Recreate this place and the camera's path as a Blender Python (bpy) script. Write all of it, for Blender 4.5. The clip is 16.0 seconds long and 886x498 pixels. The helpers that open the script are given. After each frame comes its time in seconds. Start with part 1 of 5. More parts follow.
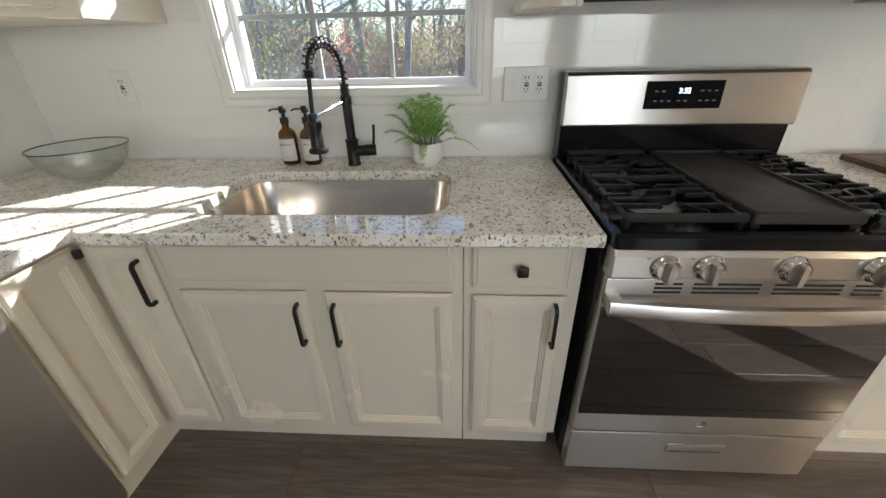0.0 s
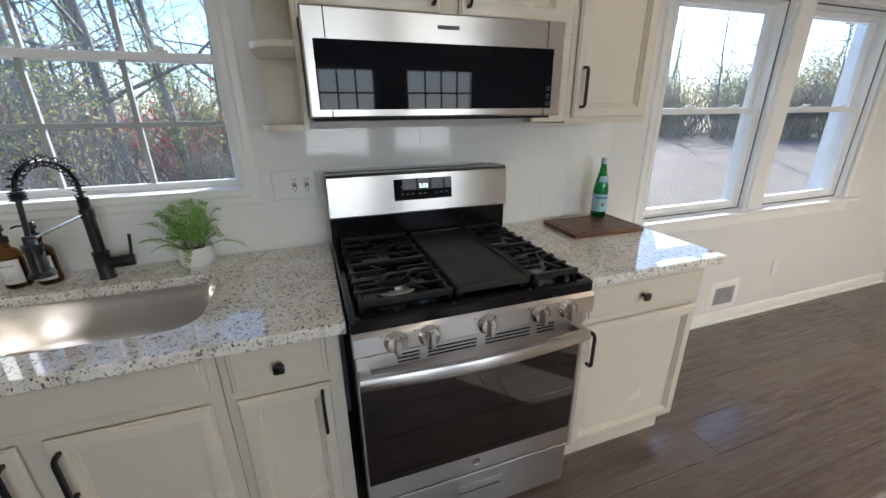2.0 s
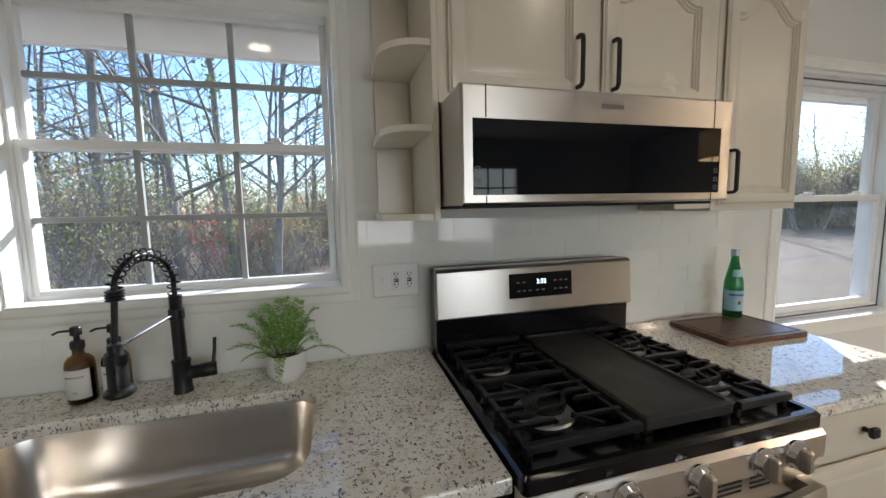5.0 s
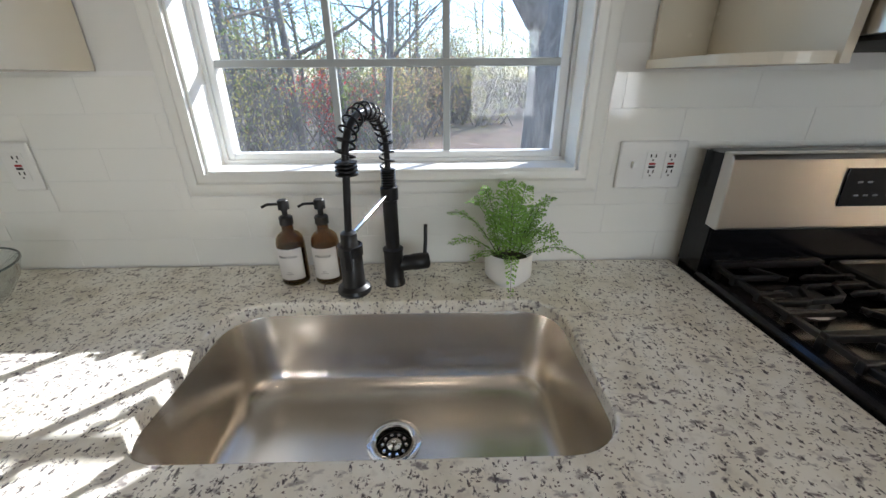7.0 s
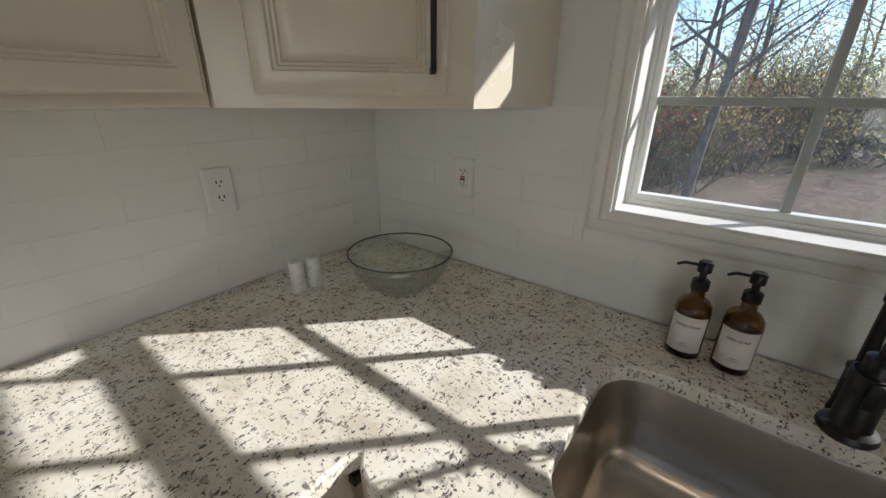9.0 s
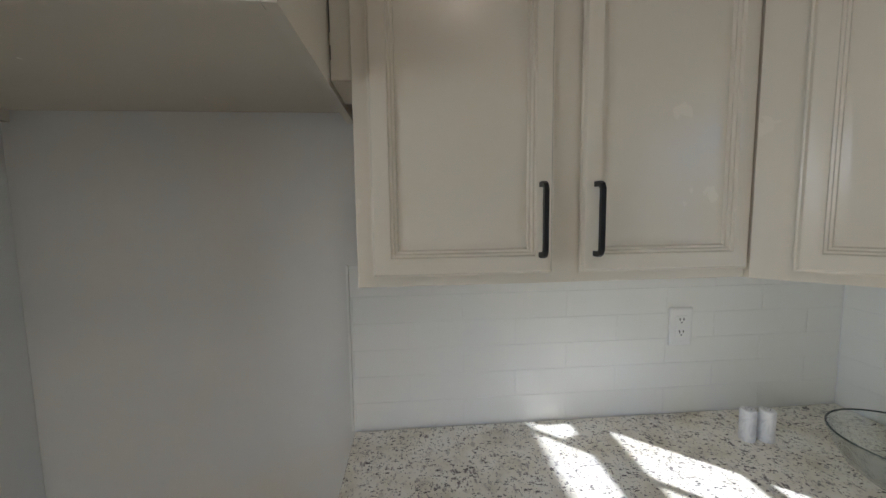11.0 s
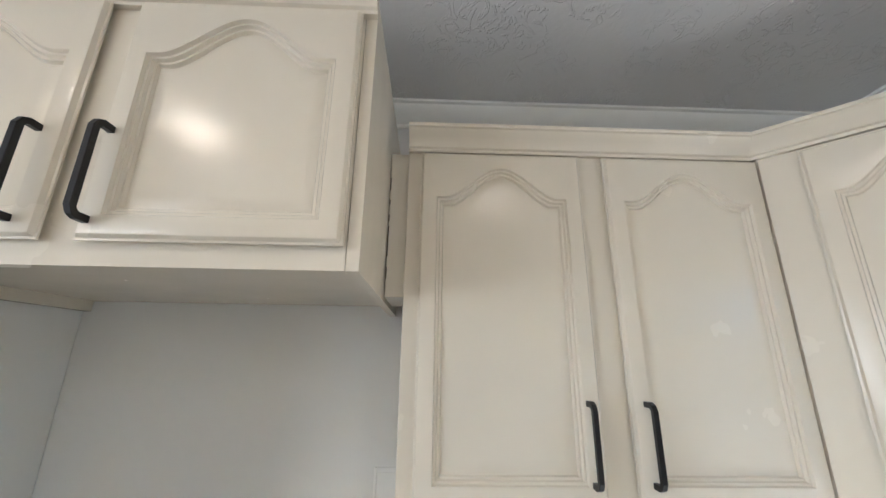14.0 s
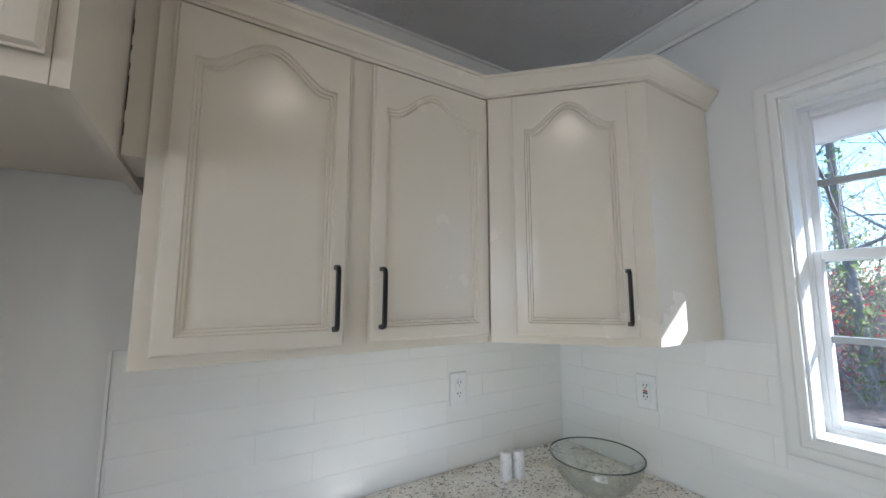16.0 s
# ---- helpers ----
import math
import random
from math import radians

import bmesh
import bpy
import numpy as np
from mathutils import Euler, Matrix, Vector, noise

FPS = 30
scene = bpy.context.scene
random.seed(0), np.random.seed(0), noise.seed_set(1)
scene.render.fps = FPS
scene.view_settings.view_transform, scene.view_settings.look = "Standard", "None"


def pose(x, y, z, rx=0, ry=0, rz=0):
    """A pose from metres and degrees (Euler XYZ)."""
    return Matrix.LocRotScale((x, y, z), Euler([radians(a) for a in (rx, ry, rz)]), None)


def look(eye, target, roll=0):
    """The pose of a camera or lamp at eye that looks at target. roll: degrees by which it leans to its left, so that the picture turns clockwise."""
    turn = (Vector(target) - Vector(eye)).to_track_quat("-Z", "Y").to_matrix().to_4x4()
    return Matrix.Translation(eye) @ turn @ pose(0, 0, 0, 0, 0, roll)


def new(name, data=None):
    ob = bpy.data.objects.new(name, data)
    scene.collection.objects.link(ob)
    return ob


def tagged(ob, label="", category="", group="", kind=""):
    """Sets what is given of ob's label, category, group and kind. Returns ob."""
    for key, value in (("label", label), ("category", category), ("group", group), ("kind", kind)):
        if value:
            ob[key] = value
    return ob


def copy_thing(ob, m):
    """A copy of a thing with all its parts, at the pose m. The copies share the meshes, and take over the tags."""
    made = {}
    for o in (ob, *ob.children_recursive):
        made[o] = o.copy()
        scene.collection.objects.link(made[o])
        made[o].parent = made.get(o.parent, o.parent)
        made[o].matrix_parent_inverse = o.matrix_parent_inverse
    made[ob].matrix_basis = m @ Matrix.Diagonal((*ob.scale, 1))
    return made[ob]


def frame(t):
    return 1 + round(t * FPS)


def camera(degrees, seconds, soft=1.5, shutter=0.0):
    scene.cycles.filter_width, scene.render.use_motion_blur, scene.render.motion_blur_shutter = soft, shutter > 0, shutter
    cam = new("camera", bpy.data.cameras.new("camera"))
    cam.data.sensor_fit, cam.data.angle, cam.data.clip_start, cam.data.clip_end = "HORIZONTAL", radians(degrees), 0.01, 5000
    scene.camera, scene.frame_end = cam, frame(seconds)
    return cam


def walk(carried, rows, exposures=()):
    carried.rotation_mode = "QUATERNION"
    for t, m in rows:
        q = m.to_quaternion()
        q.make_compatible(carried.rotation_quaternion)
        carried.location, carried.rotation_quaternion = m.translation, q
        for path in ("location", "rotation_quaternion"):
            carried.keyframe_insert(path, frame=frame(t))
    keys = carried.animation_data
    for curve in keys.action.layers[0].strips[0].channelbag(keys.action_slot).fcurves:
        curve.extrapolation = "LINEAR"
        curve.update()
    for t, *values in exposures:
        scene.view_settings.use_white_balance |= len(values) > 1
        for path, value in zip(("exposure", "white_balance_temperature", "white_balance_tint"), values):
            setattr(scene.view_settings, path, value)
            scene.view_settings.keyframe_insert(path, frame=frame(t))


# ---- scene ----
cam = camera(99.1, 16.0)
PATH = [
    (0, (1.691, -1.505, 1.308), (1.579, 0.249, 0.353), -1.4),
    (0.5, (1.796, -1.529, 1.314), (1.989, 0.206, 0.338), -1.6),
    (1, (1.905, -1.584, 1.323), (2.344, 0.105, 0.345), -1.5),
    (1.5, (1.976, -1.618, 1.364), (2.503, 0.063, 0.417), -1.3),
    (2, (1.984, -1.625, 1.433), (2.59, 0.158, 0.758), -0.7),
    (2.5, (1.97, -1.619, 1.501), (2.637, 0.243, 1.203), -0.5),
    (3, (1.945, -1.606, 1.547), (2.674, 0.256, 1.576), -0.7),
    (3.2, (1.937, -1.595, 1.558), (2.687, 0.254, 1.688), -0.8),
    (5.3, (1.706, -1.223, 1.393), (2.154, 0.693, 1.038), -1.0),
    (5.5, (1.696, -1.159, 1.381), (2.09, 0.746, 0.918), -0.8),
    (6, (1.646, -1.072, 1.358), (1.879, 0.798, 0.688), -0.8),
    (6.5, (1.527, -0.985, 1.355), (1.64, 0.85, 0.566), -0.4),
    (7, (1.381, -0.935, 1.371), (1.412, 0.888, 0.549), -0.5),
    (7.5, (1.271, -0.907, 1.395), (1.167, 0.916, 0.577), -0.4),
    (8, (1.201, -0.859, 1.401), (0.843, 0.946, 0.618), -0.1),
    (8.5, (1.108, -0.874, 1.402), (0.376, 0.821, 0.635), 0.3),
    (9, (1.042, -0.936, 1.412), (-0.104, 0.523, 0.664), 0.5),
    (9.5, (0.995, -1.027, 1.419), (-0.452, 0.162, 0.718), 1.0),
    (10, (0.987, -1.131, 1.436), (-0.733, -0.354, 0.775), 1.2),
    (10.2, (0.994, -1.179, 1.451), (-0.793, -0.548, 0.813), 1.4),
    (12.3, (1.134, -1.457, 1.674), (-0.74, -1.949, 2.169), 1.3),
    (12.5, (1.133, -1.456, 1.689), (-0.726, -1.956, 2.232), 1.2),
    (13, (1.116, -1.44, 1.707), (-0.731, -1.913, 2.31), 1.1),
    (13.5, (1.101, -1.414, 1.698), (-0.791, -1.653, 2.301), 1.1),
    (14, (1.092, -1.39, 1.664), (-0.829, -1.336, 2.219), 0.8),
    (14.5, (1.103, -1.351, 1.646), (-0.826, -1.046, 2.078), 0.5),
    (15, (1.125, -1.324, 1.649), (-0.74, -0.691, 1.995), 0.2),
    (15.5, (1.143, -1.302, 1.624), (-0.582, -0.35, 1.963), 0.1),
    (16, (1.193, -1.327, 1.53), (-0.506, -0.297, 1.761), 0.0),
]
walk(cam, [(t, look(eye, target, roll)) for t, eye, target, roll in PATH], [(0, 1.92, 6250, 10), (1.5, 1.78, 5850, 10), (3.2, 1.33, 5850, 10), (5.5, 1.47, 6250, 10), (6.5, 1.82, 6100, 10), (8, 1.33, 6000, 10), (9, 0.8, 6450, 10), (10.2, 1.05, 6000, 10), (12.5, 2.5, 5600, 10), (14, 2.62, 5600, 10), (15, 2.42, 5650, 10), (16, 1.92, 5450, 10)])

# ---- light ----
SUN_TO = Vector((0.685, 0.728, 0.0)).normalized()
SUN_EL = radians(28.5)
world = bpy.data.worlds.new("sky")
scene.world = world
world.use_nodes = True
wn = world.node_tree.nodes
sky = wn.new("ShaderNodeTexSky")
sky.sky_type, sky.sun_disc = "NISHITA", False
sky.dust_density, sky.ozone_density = 0.2, 4.0
sky.sun_elevation, sky.sun_rotation = SUN_EL, math.atan2(SUN_TO.x, SUN_TO.y)
world.node_tree.links.new(sky.outputs["Color"], wn["Background"].inputs["Color"])
wn["Background"].inputs["Strength"].default_value = 0.15
sun = new("sun", bpy.data.lights.new("sun", "SUN"))
sun.data.energy, sun.data.angle, sun.data.color = 3.4, radians(0.55), (1.0, 0.96, 0.91)
way = SUN_TO * math.cos(SUN_EL) + Vector((0, 0, math.sin(SUN_EL)))
sun.matrix_world = look(way * 30, (0, 0, 0))


def area(name, eye, target, w, h, watts, colour):
    ob = new(name, bpy.data.lights.new(name, "AREA"))
    ob.data.shape, ob.data.size, ob.data.size_y = "RECTANGLE", w, h
    ob.data.energy, ob.data.color = watts, colour
    ob.matrix_world = look(eye, target)
    return ob


# daylight in the openings of the windows behind the camera, and the dining lamp
area("south_window_light", (2.45, -5.26, 1.42), (2.45, 0, 1.2), 1.0, 1.2, 8.0, (1.0, 0.99, 0.97))
area("south_window_light", (3.95, -5.26, 1.42), (3.95, 0, 1.2), 1.0, 1.2, 8.0, (1.0, 0.99, 0.97))
DOWNLIGHTS = [(1.30, -1.12), (1.33, -2.25), (2.75, -1.12), (2.75, -2.25)]
for x, y in DOWNLIGHTS:
    spot = area("downlight_glow", (x, y, 2.448), (x, y + 0.001, 0), 0.13, 0.13, 0.42, (1.0, 0.82, 0.62))
    spot.data.shape = "DISK"
lamp = new("dining_lamp_light", bpy.data.lights.new("dining_lamp_light", "POINT"))
lamp.data.energy, lamp.data.color, lamp.data.shadow_soft_size = 28, (1.0, 0.80, 0.58), 0.09
lamp.location = (5.3, -2.4, 1.95)

# ---- materials ----


class Mat:
    def __init__(self, name, colour=(0.8, 0.8, 0.8), rough=0.5, metal=0.0, **extra):
        self.m = bpy.data.materials.new(name)
        self.m.use_nodes = True
        self.n, self.l = self.m.node_tree.nodes, self.m.node_tree.links
        self.b = self.n["Principled BSDF"]
        self.put("Base Color", (*colour, 1)), self.put("Roughness", rough), self.put("Metallic", metal)
        for k, v in extra.items():
            self.put(k.replace("_", " "), v)
        self.co = None

    def put(self, key, v):
        if hasattr(v, "is_linked"):
            self.l.new(v, self.b.inputs[key])
        else:
            self.b.inputs[key].default_value = v

    def coords(self, scale=(1, 1, 1), shift=False):
        tc = self.n.new("ShaderNodeTexCoord")
        mp = self.n.new("ShaderNodeMapping")
        mp.inputs["Scale"].default_value = scale
        self.l.new(tc.outputs["Object"], mp.inputs["Vector"])
        if shift:
            info = self.n.new("ShaderNodeObjectInfo")
            mul = self.n.new("ShaderNodeMath")
            mul.operation = "MULTIPLY"
            mul.inputs[1].default_value = 37.0
            self.l.new(info.outputs["Random"], mul.inputs[0])
            self.l.new(mul.outputs[0], mp.inputs["Location"])
        return mp.outputs["Vector"]

    def noise(self, scale, detail=4, rough=0.55, stretch=(1, 1, 1), shift=False, distort=0.0):
        t = self.n.new("ShaderNodeTexNoise")
        self.l.new(self.coords(stretch, shift), t.inputs["Vector"])
        t.inputs["Scale"].default_value, t.inputs["Detail"].default_value = scale, detail
        t.inputs["Roughness"].default_value, t.inputs["Distortion"].default_value = rough, distort
        return t.outputs["Fac"]

    def ramp(self, fac, *stops):
        r = self.n.new("ShaderNodeValToRGB")
        e = r.color_ramp.elements
        while len(e) < len(stops):
            e.new(0.5)
        for k, (p, c) in zip(e, stops):
            k.position = p
            k.color = (*c, 1) if isinstance(c, tuple) else (c, c, c, 1)
        self.l.new(fac, r.inputs["Fac"])
        return r.outputs["Color"]

    def mix(self, fac, a, b, mode="MIX"):
        x = self.n.new("ShaderNodeMix")
        x.data_type, x.blend_type = "RGBA", mode
        for key, v in ((0, fac), (6, a), (7, b)):
            if hasattr(v, "is_linked"):
                self.l.new(v, x.inputs[key])
            else:
                x.inputs[key].default_value = (*v, 1) if isinstance(v, tuple) else v
        return x.outputs[2]

    def bump(self, h, strength=0.2, dist=0.002):
        b = self.n.new("ShaderNodeBump")
        b.inputs["Strength"].default_value, b.inputs["Distance"].default_value = strength, dist
        self.l.new(h, b.inputs["Height"])
        self.put("Normal", b.outputs["Normal"])
        return self


def plain(name, colour, rough, metal=0.0, spread=0.06, grain=40, big=3, bump=0.05, **extra):
    """One colour with a fine and a broad variation of tone and gloss."""
    m = Mat(name, colour, rough, metal, **extra)
    lo = tuple(c * (1 - spread) for c in colour)
    hi = tuple(min(1, c * (1 + spread)) for c in colour)
    broad = m.ramp(m.noise(big, 3), (0.3, lo), (0.7, hi))
    m.put("Base Color", m.mix(m.noise(grain, 3), broad, colour))
    m.put("Roughness", m.ramp(m.noise(big * 2.3, 4), (0.3, max(0.0, rough * 0.85)), (0.7, min(1, rough * 1.15))))
    if bump:
        m.bump(m.noise(grain * 4, 2), bump, 0.001)
    return m.m


def brushed(name, colour, rough, stretch, aniso=0.0):
    m = Mat(name, colour, rough, 1.0)
    fine = m.mix(m.noise(260, 2, 0.5, stretch), tuple(c * 0.95 for c in colour), colour)
    m.put("Base Color", m.mix(m.noise(4, 3), fine, tuple(c * 0.96 for c in colour)))
    if aniso:
        tan = m.n.new("ShaderNodeTangent")
        tan.direction_type, tan.axis = "RADIAL", "Z"
        m.put("Anisotropic", aniso), m.put("Anisotropic Rotation", 0.25), m.put("Tangent", tan.outputs["Tangent"])
    return m.m


k_ = Mat("cream_cabinet_paint", (0.72, 0.67, 0.565), 0.20)
k_.put("Base Color", k_.mix(k_.noise(1.7, 4), (0.69, 0.635, 0.52), (0.725, 0.672, 0.562)))
k_.put("Roughness", k_.ramp(k_.noise(5, 4), (0.3, 0.20), (0.7, 0.28)))
k_.bump(k_.noise(90, 3, 0.5, (1, 1, 0.12)), 0.06, 0.001)
CAB = k_.m
TRIM = plain("white_trim_paint", (0.84, 0.84, 0.80), 0.35)
VINYL = plain("white_vinyl", (0.80, 0.81, 0.80), 0.4)
# dark tone holds the shadow line along the window's weather strip
STRIP_SHADE = plain("strip_shadow_line", (0.10, 0.105, 0.11), 0.7)
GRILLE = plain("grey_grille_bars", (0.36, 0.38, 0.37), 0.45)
WALL = plain("pale_grey_wall_paint", (0.745, 0.745, 0.715), 0.6, spread=0.03, bump=0.12)
c_ = Mat("textured_ceiling_paint", (0.74, 0.74, 0.74), 0.8)
worm = c_.ramp(c_.noise(21, 3, 0.5, distort=1.4), (0.52, 0.0), (0.56, 1.0), (0.60, 1.0), (0.66, 0.15))
patch = c_.mix(1.0, worm, c_.ramp(c_.noise(4.5, 3), (0.44, 0.0), (0.60, 1.0)), "MULTIPLY")
c_.bump(c_.mix(0.25, patch, c_.noise(70, 4)), 0.7, 0.006)
CEIL = c_.m
TILE = plain("white_glazed_tile", (0.84, 0.84, 0.80), 0.07, spread=0.02, grain=9, bump=0.10)
GROUT = plain("white_grout", (0.80, 0.80, 0.78), 0.85)
BLACK = plain("matte_black_metal", (0.012, 0.012, 0.013), 0.38, 0.3, bump=0.03)
ENAMEL = plain("black_enamel", (0.005, 0.005, 0.006), 0.14, bump=0.0, IOR=1.38)
IRON = plain("cast_iron", (0.007, 0.007, 0.008), 0.40, grain=90, bump=0.25)
GRIDDLE = plain("cast_iron_griddle", (0.026, 0.025, 0.022), 0.45, grain=60, bump=0.2)
STEEL = brushed("brushed_steel", (0.61, 0.585, 0.55), 0.29, (0.02, 1, 1), 0.88)
SINKSTEEL = brushed("sink_steel", (0.68, 0.64, 0.585), 0.25, (0.02, 1, 1))
CHROME = Mat("polished_steel", (0.75, 0.74, 0.72), 0.1, 1.0).m
BLACKGLASS = Mat("black_glass", (0.003, 0.004, 0.006), 0.025, IOR=1.27).m
OVENGLASS = Mat("coated_oven_glass", (0.002, 0.002, 0.0025), 0.02, IOR=2.2).m
DARK = plain("dark_gap", (0.015, 0.015, 0.015), 0.8)
CERAMIC = plain("white_ceramic", (0.80, 0.79, 0.77), 0.45, spread=0.03)
MARBLE = Mat("white_marble", (0.8, 0.8, 0.8), 0.35)
MARBLE.put("Base Color", MARBLE.ramp(MARBLE.noise(22, 6, 0.65, distort=1.0), (0.35, (0.62, 0.63, 0.65)), (0.5, (0.82, 0.82, 0.82)), (1, (0.85, 0.85, 0.85))))
MARBLE = MARBLE.m
PAPER = plain("paper_label", (0.78, 0.76, 0.73), 0.7)
INK = plain("grey_ink", (0.14, 0.13, 0.13), 0.7)
PLASTIC = plain("white_plastic", (0.80, 0.80, 0.78), 0.35, spread=0.02)
REDP = plain("red_plastic", (0.35, 0.02, 0.02), 0.4)
LITDIGIT = Mat("lit_digits", (0.6, 0.8, 0.9), 0.5, Emission_Strength=1.2)
LITDIGIT.put("Emission Color", (0.7, 0.92, 1.0, 1))
LITDIGIT = LITDIGIT.m
GLYPH = plain("grey_glyphs", (0.16, 0.17, 0.18), 0.5)


def glass(name, colour, rough=0.0, ior=1.48):
    m = Mat(name, colour, rough, IOR=ior)
    m.put("Transmission Weight", 1.0)
    return m.m


AMBER, GREENG = glass("amber_glass", (0.42, 0.26, 0.075)), glass("green_glass", (0.09, 0.46, 0.22))
t_ = Mat("thin_clear_glass", (1, 1, 1), 0.0)
tt, tg, tm, tf, tp = (t_.n.new("ShaderNode" + k) for k in ("BsdfTransparent", "BsdfGlossy", "MixShader", "LayerWeight", "Math"))
tt.inputs["Color"].default_value = (0.955, 0.975, 0.97, 1)
tg.inputs["Roughness"].default_value = 0.01
tp.operation, tp.inputs[1].default_value = "POWER", 2.0
t_.l.new(tf.outputs["Facing"], tp.inputs[0]), t_.l.new(t_.ramp(tp.outputs[0], (0.0, 0.05), (1.0, 0.95)), tm.inputs[0]), t_.l.new(tt.outputs[0], tm.inputs[1]), t_.l.new(tg.outputs[0], tm.inputs[2])
t_.l.new(tm.outputs[0], t_.n["Material Output"].inputs["Surface"])
CLEAR = t_.m
p_ = Mat("window_pane", (1, 1, 1), 0.0)
tr, gl, di, mx, mx2 = (p_.n.new("ShaderNode" + k) for k in ("BsdfTransparent", "BsdfGlossy", "BsdfTranslucent", "MixShader", "MixShader"))
gl.inputs["Roughness"].default_value = 0.01
mx.inputs["Fac"].default_value = 0.025
p_.l.new(tr.outputs[0], mx.inputs[1]), p_.l.new(gl.outputs[0], mx.inputs[2])
p_.l.new(p_.ramp(p_.noise(3.5, 6, 0.7), (0.42, 0.006), (0.85, 0.045)), mx2.inputs["Fac"])
p_.l.new(mx.outputs[0], mx2.inputs[1]), p_.l.new(di.outputs[0], mx2.inputs[2])
p_.l.new(mx2.outputs[0], p_.n["Material Output"].inputs["Surface"])
PANE = p_.m

g_ = Mat("speckled_granite", (0.7, 0.67, 0.6), 0.10)
base = g_.ramp(g_.noise(11, 5, 0.6), (0.30, (0.66, 0.62, 0.52)), (0.44, (0.82, 0.785, 0.69)), (0.60, (0.90, 0.88, 0.81)))
base = g_.mix(g_.ramp(g_.noise(45, 3), (0.59, 0.0), (0.72, 0.55)), base, (0.56, 0.52, 0.47))


def flecks(m, scale, share, size, stretch):
    v = m.n.new("ShaderNodeTexVoronoi")
    v.inputs["Scale"].default_value = scale
    warp = m.n.new("ShaderNodeTexNoise")
    warp.inputs["Scale"].default_value, warp.inputs["Detail"].default_value = scale * 1.3, 3
    co = m.coords(stretch)
    m.l.new(co, warp.inputs["Vector"])
    add = m.n.new("ShaderNodeVectorMath")
    add.operation = "MULTIPLY_ADD"
    m.l.new(warp.outputs["Color"], add.inputs[0])
    add.inputs[1].default_value = (2.0 / scale,) * 3
    m.l.new(co, add.inputs[2])
    m.l.new(add.outputs[0], v.inputs["Vector"])
    sep = m.n.new("ShaderNodeSeparateColor")
    m.l.new(v.outputs["Color"], sep.inputs[0])
    pick = m.ramp(sep.outputs[0], (share, 1.0), (share + 0.02, 0.0))
    near = m.ramp(v.outputs["Distance"], (size - 0.05, 1.0), (size + 0.18, 0.0))
    return m.mix(1.0, pick, near, "MULTIPLY")


base = g_.mix(g_.ramp(g_.noise(26, 5, 0.7, distort=0.8), (0.60, 0.0), (0.68, 0.65)), base, (0.42, 0.385, 0.38))
patchy = g_.ramp(g_.noise(7, 3), (0.35, 0.25), (0.6, 1.0))
dark = g_.mix(1.0, flecks(g_, 40, 0.30, 0.26, (1, 1.8, 1)), patchy, "MULTIPLY")
base = g_.mix(dark, base, (0.22, 0.195, 0.20))
base = g_.mix(flecks(g_, 78, 0.26, 0.30, (1.8, 1, 1)), base, (0.11, 0.10, 0.105))
base = g_.mix(flecks(g_, 190, 0.14, 0.35, (1, 1.5, 1)), base, (0.17, 0.14, 0.13))
g_.put("Base Color", base)
g_.put("Roughness", g_.ramp(g_.noise(30, 3), (0.3, 0.015), (0.7, 0.045)))
GRANITE = g_.m

f_ = Mat("grey_brown_plank", (0.16, 0.12, 0.1), 0.33)
grain = f_.noise(9, 6, 0.65, (0.55, 7, 1), True, 0.6)
tone = f_.ramp(grain, (0.25, (0.066, 0.052, 0.044)), (0.5, (0.124, 0.100, 0.085)), (0.75, (0.205, 0.171, 0.147)))
info = f_.n.new("ShaderNodeObjectInfo")
tone = f_.mix(f_.ramp(info.outputs["Random"], (0.0, 0.0), (1.0, 0.5)), tone, (0.18, 0.148, 0.125))
f_.put("Base Color", tone)
f_.put("Roughness", f_.ramp(f_.noise(4, 4, 0.6, (1, 3, 1), True), (0.3, 0.13), (0.7, 0.21)))
f_.bump(grain, 0.03, 0.0006)
PLANK = f_.m

w_ = Mat("walnut_board", (0.15, 0.07, 0.04), 0.4)
w_.put("Base Color", w_.ramp(w_.noise(10, 6, 0.6, (1, 9, 6)), (0.3, (0.075, 0.032, 0.018)), (0.55, (0.17, 0.08, 0.045)), (0.75, (0.24, 0.125, 0.07))))
WALNUT = w_.bump(w_.noise(80, 3, 0.5, (0.2, 1, 1)), 0.1, 0.001).m


def leafy(name, lo, hi):
    m = Mat(name, hi, 0.55, Subsurface_Weight=0.0)
    geo = m.n.new("ShaderNodeNewGeometry")
    m.put("Base Color", m.ramp(geo.outputs["Random Per Island"], (0.0, lo), (0.6, hi), (1.0, tuple(min(1, c * 1.5) for c in hi))))
    tl = m.n.new("ShaderNodeBsdfTranslucent")
    tl.inputs["Color"].default_value = (*[min(1, c * 1.4) for c in hi], 1)
    ms = m.n.new("ShaderNodeMixShader")
    ms.inputs["Fac"].default_value = 0.5
    m.l.new(m.b.outputs[0], ms.inputs[1]), m.l.new(tl.outputs[0], ms.inputs[2])
    m.l.new(ms.outputs[0], m.n["Material Output"].inputs["Surface"])
    return m.m


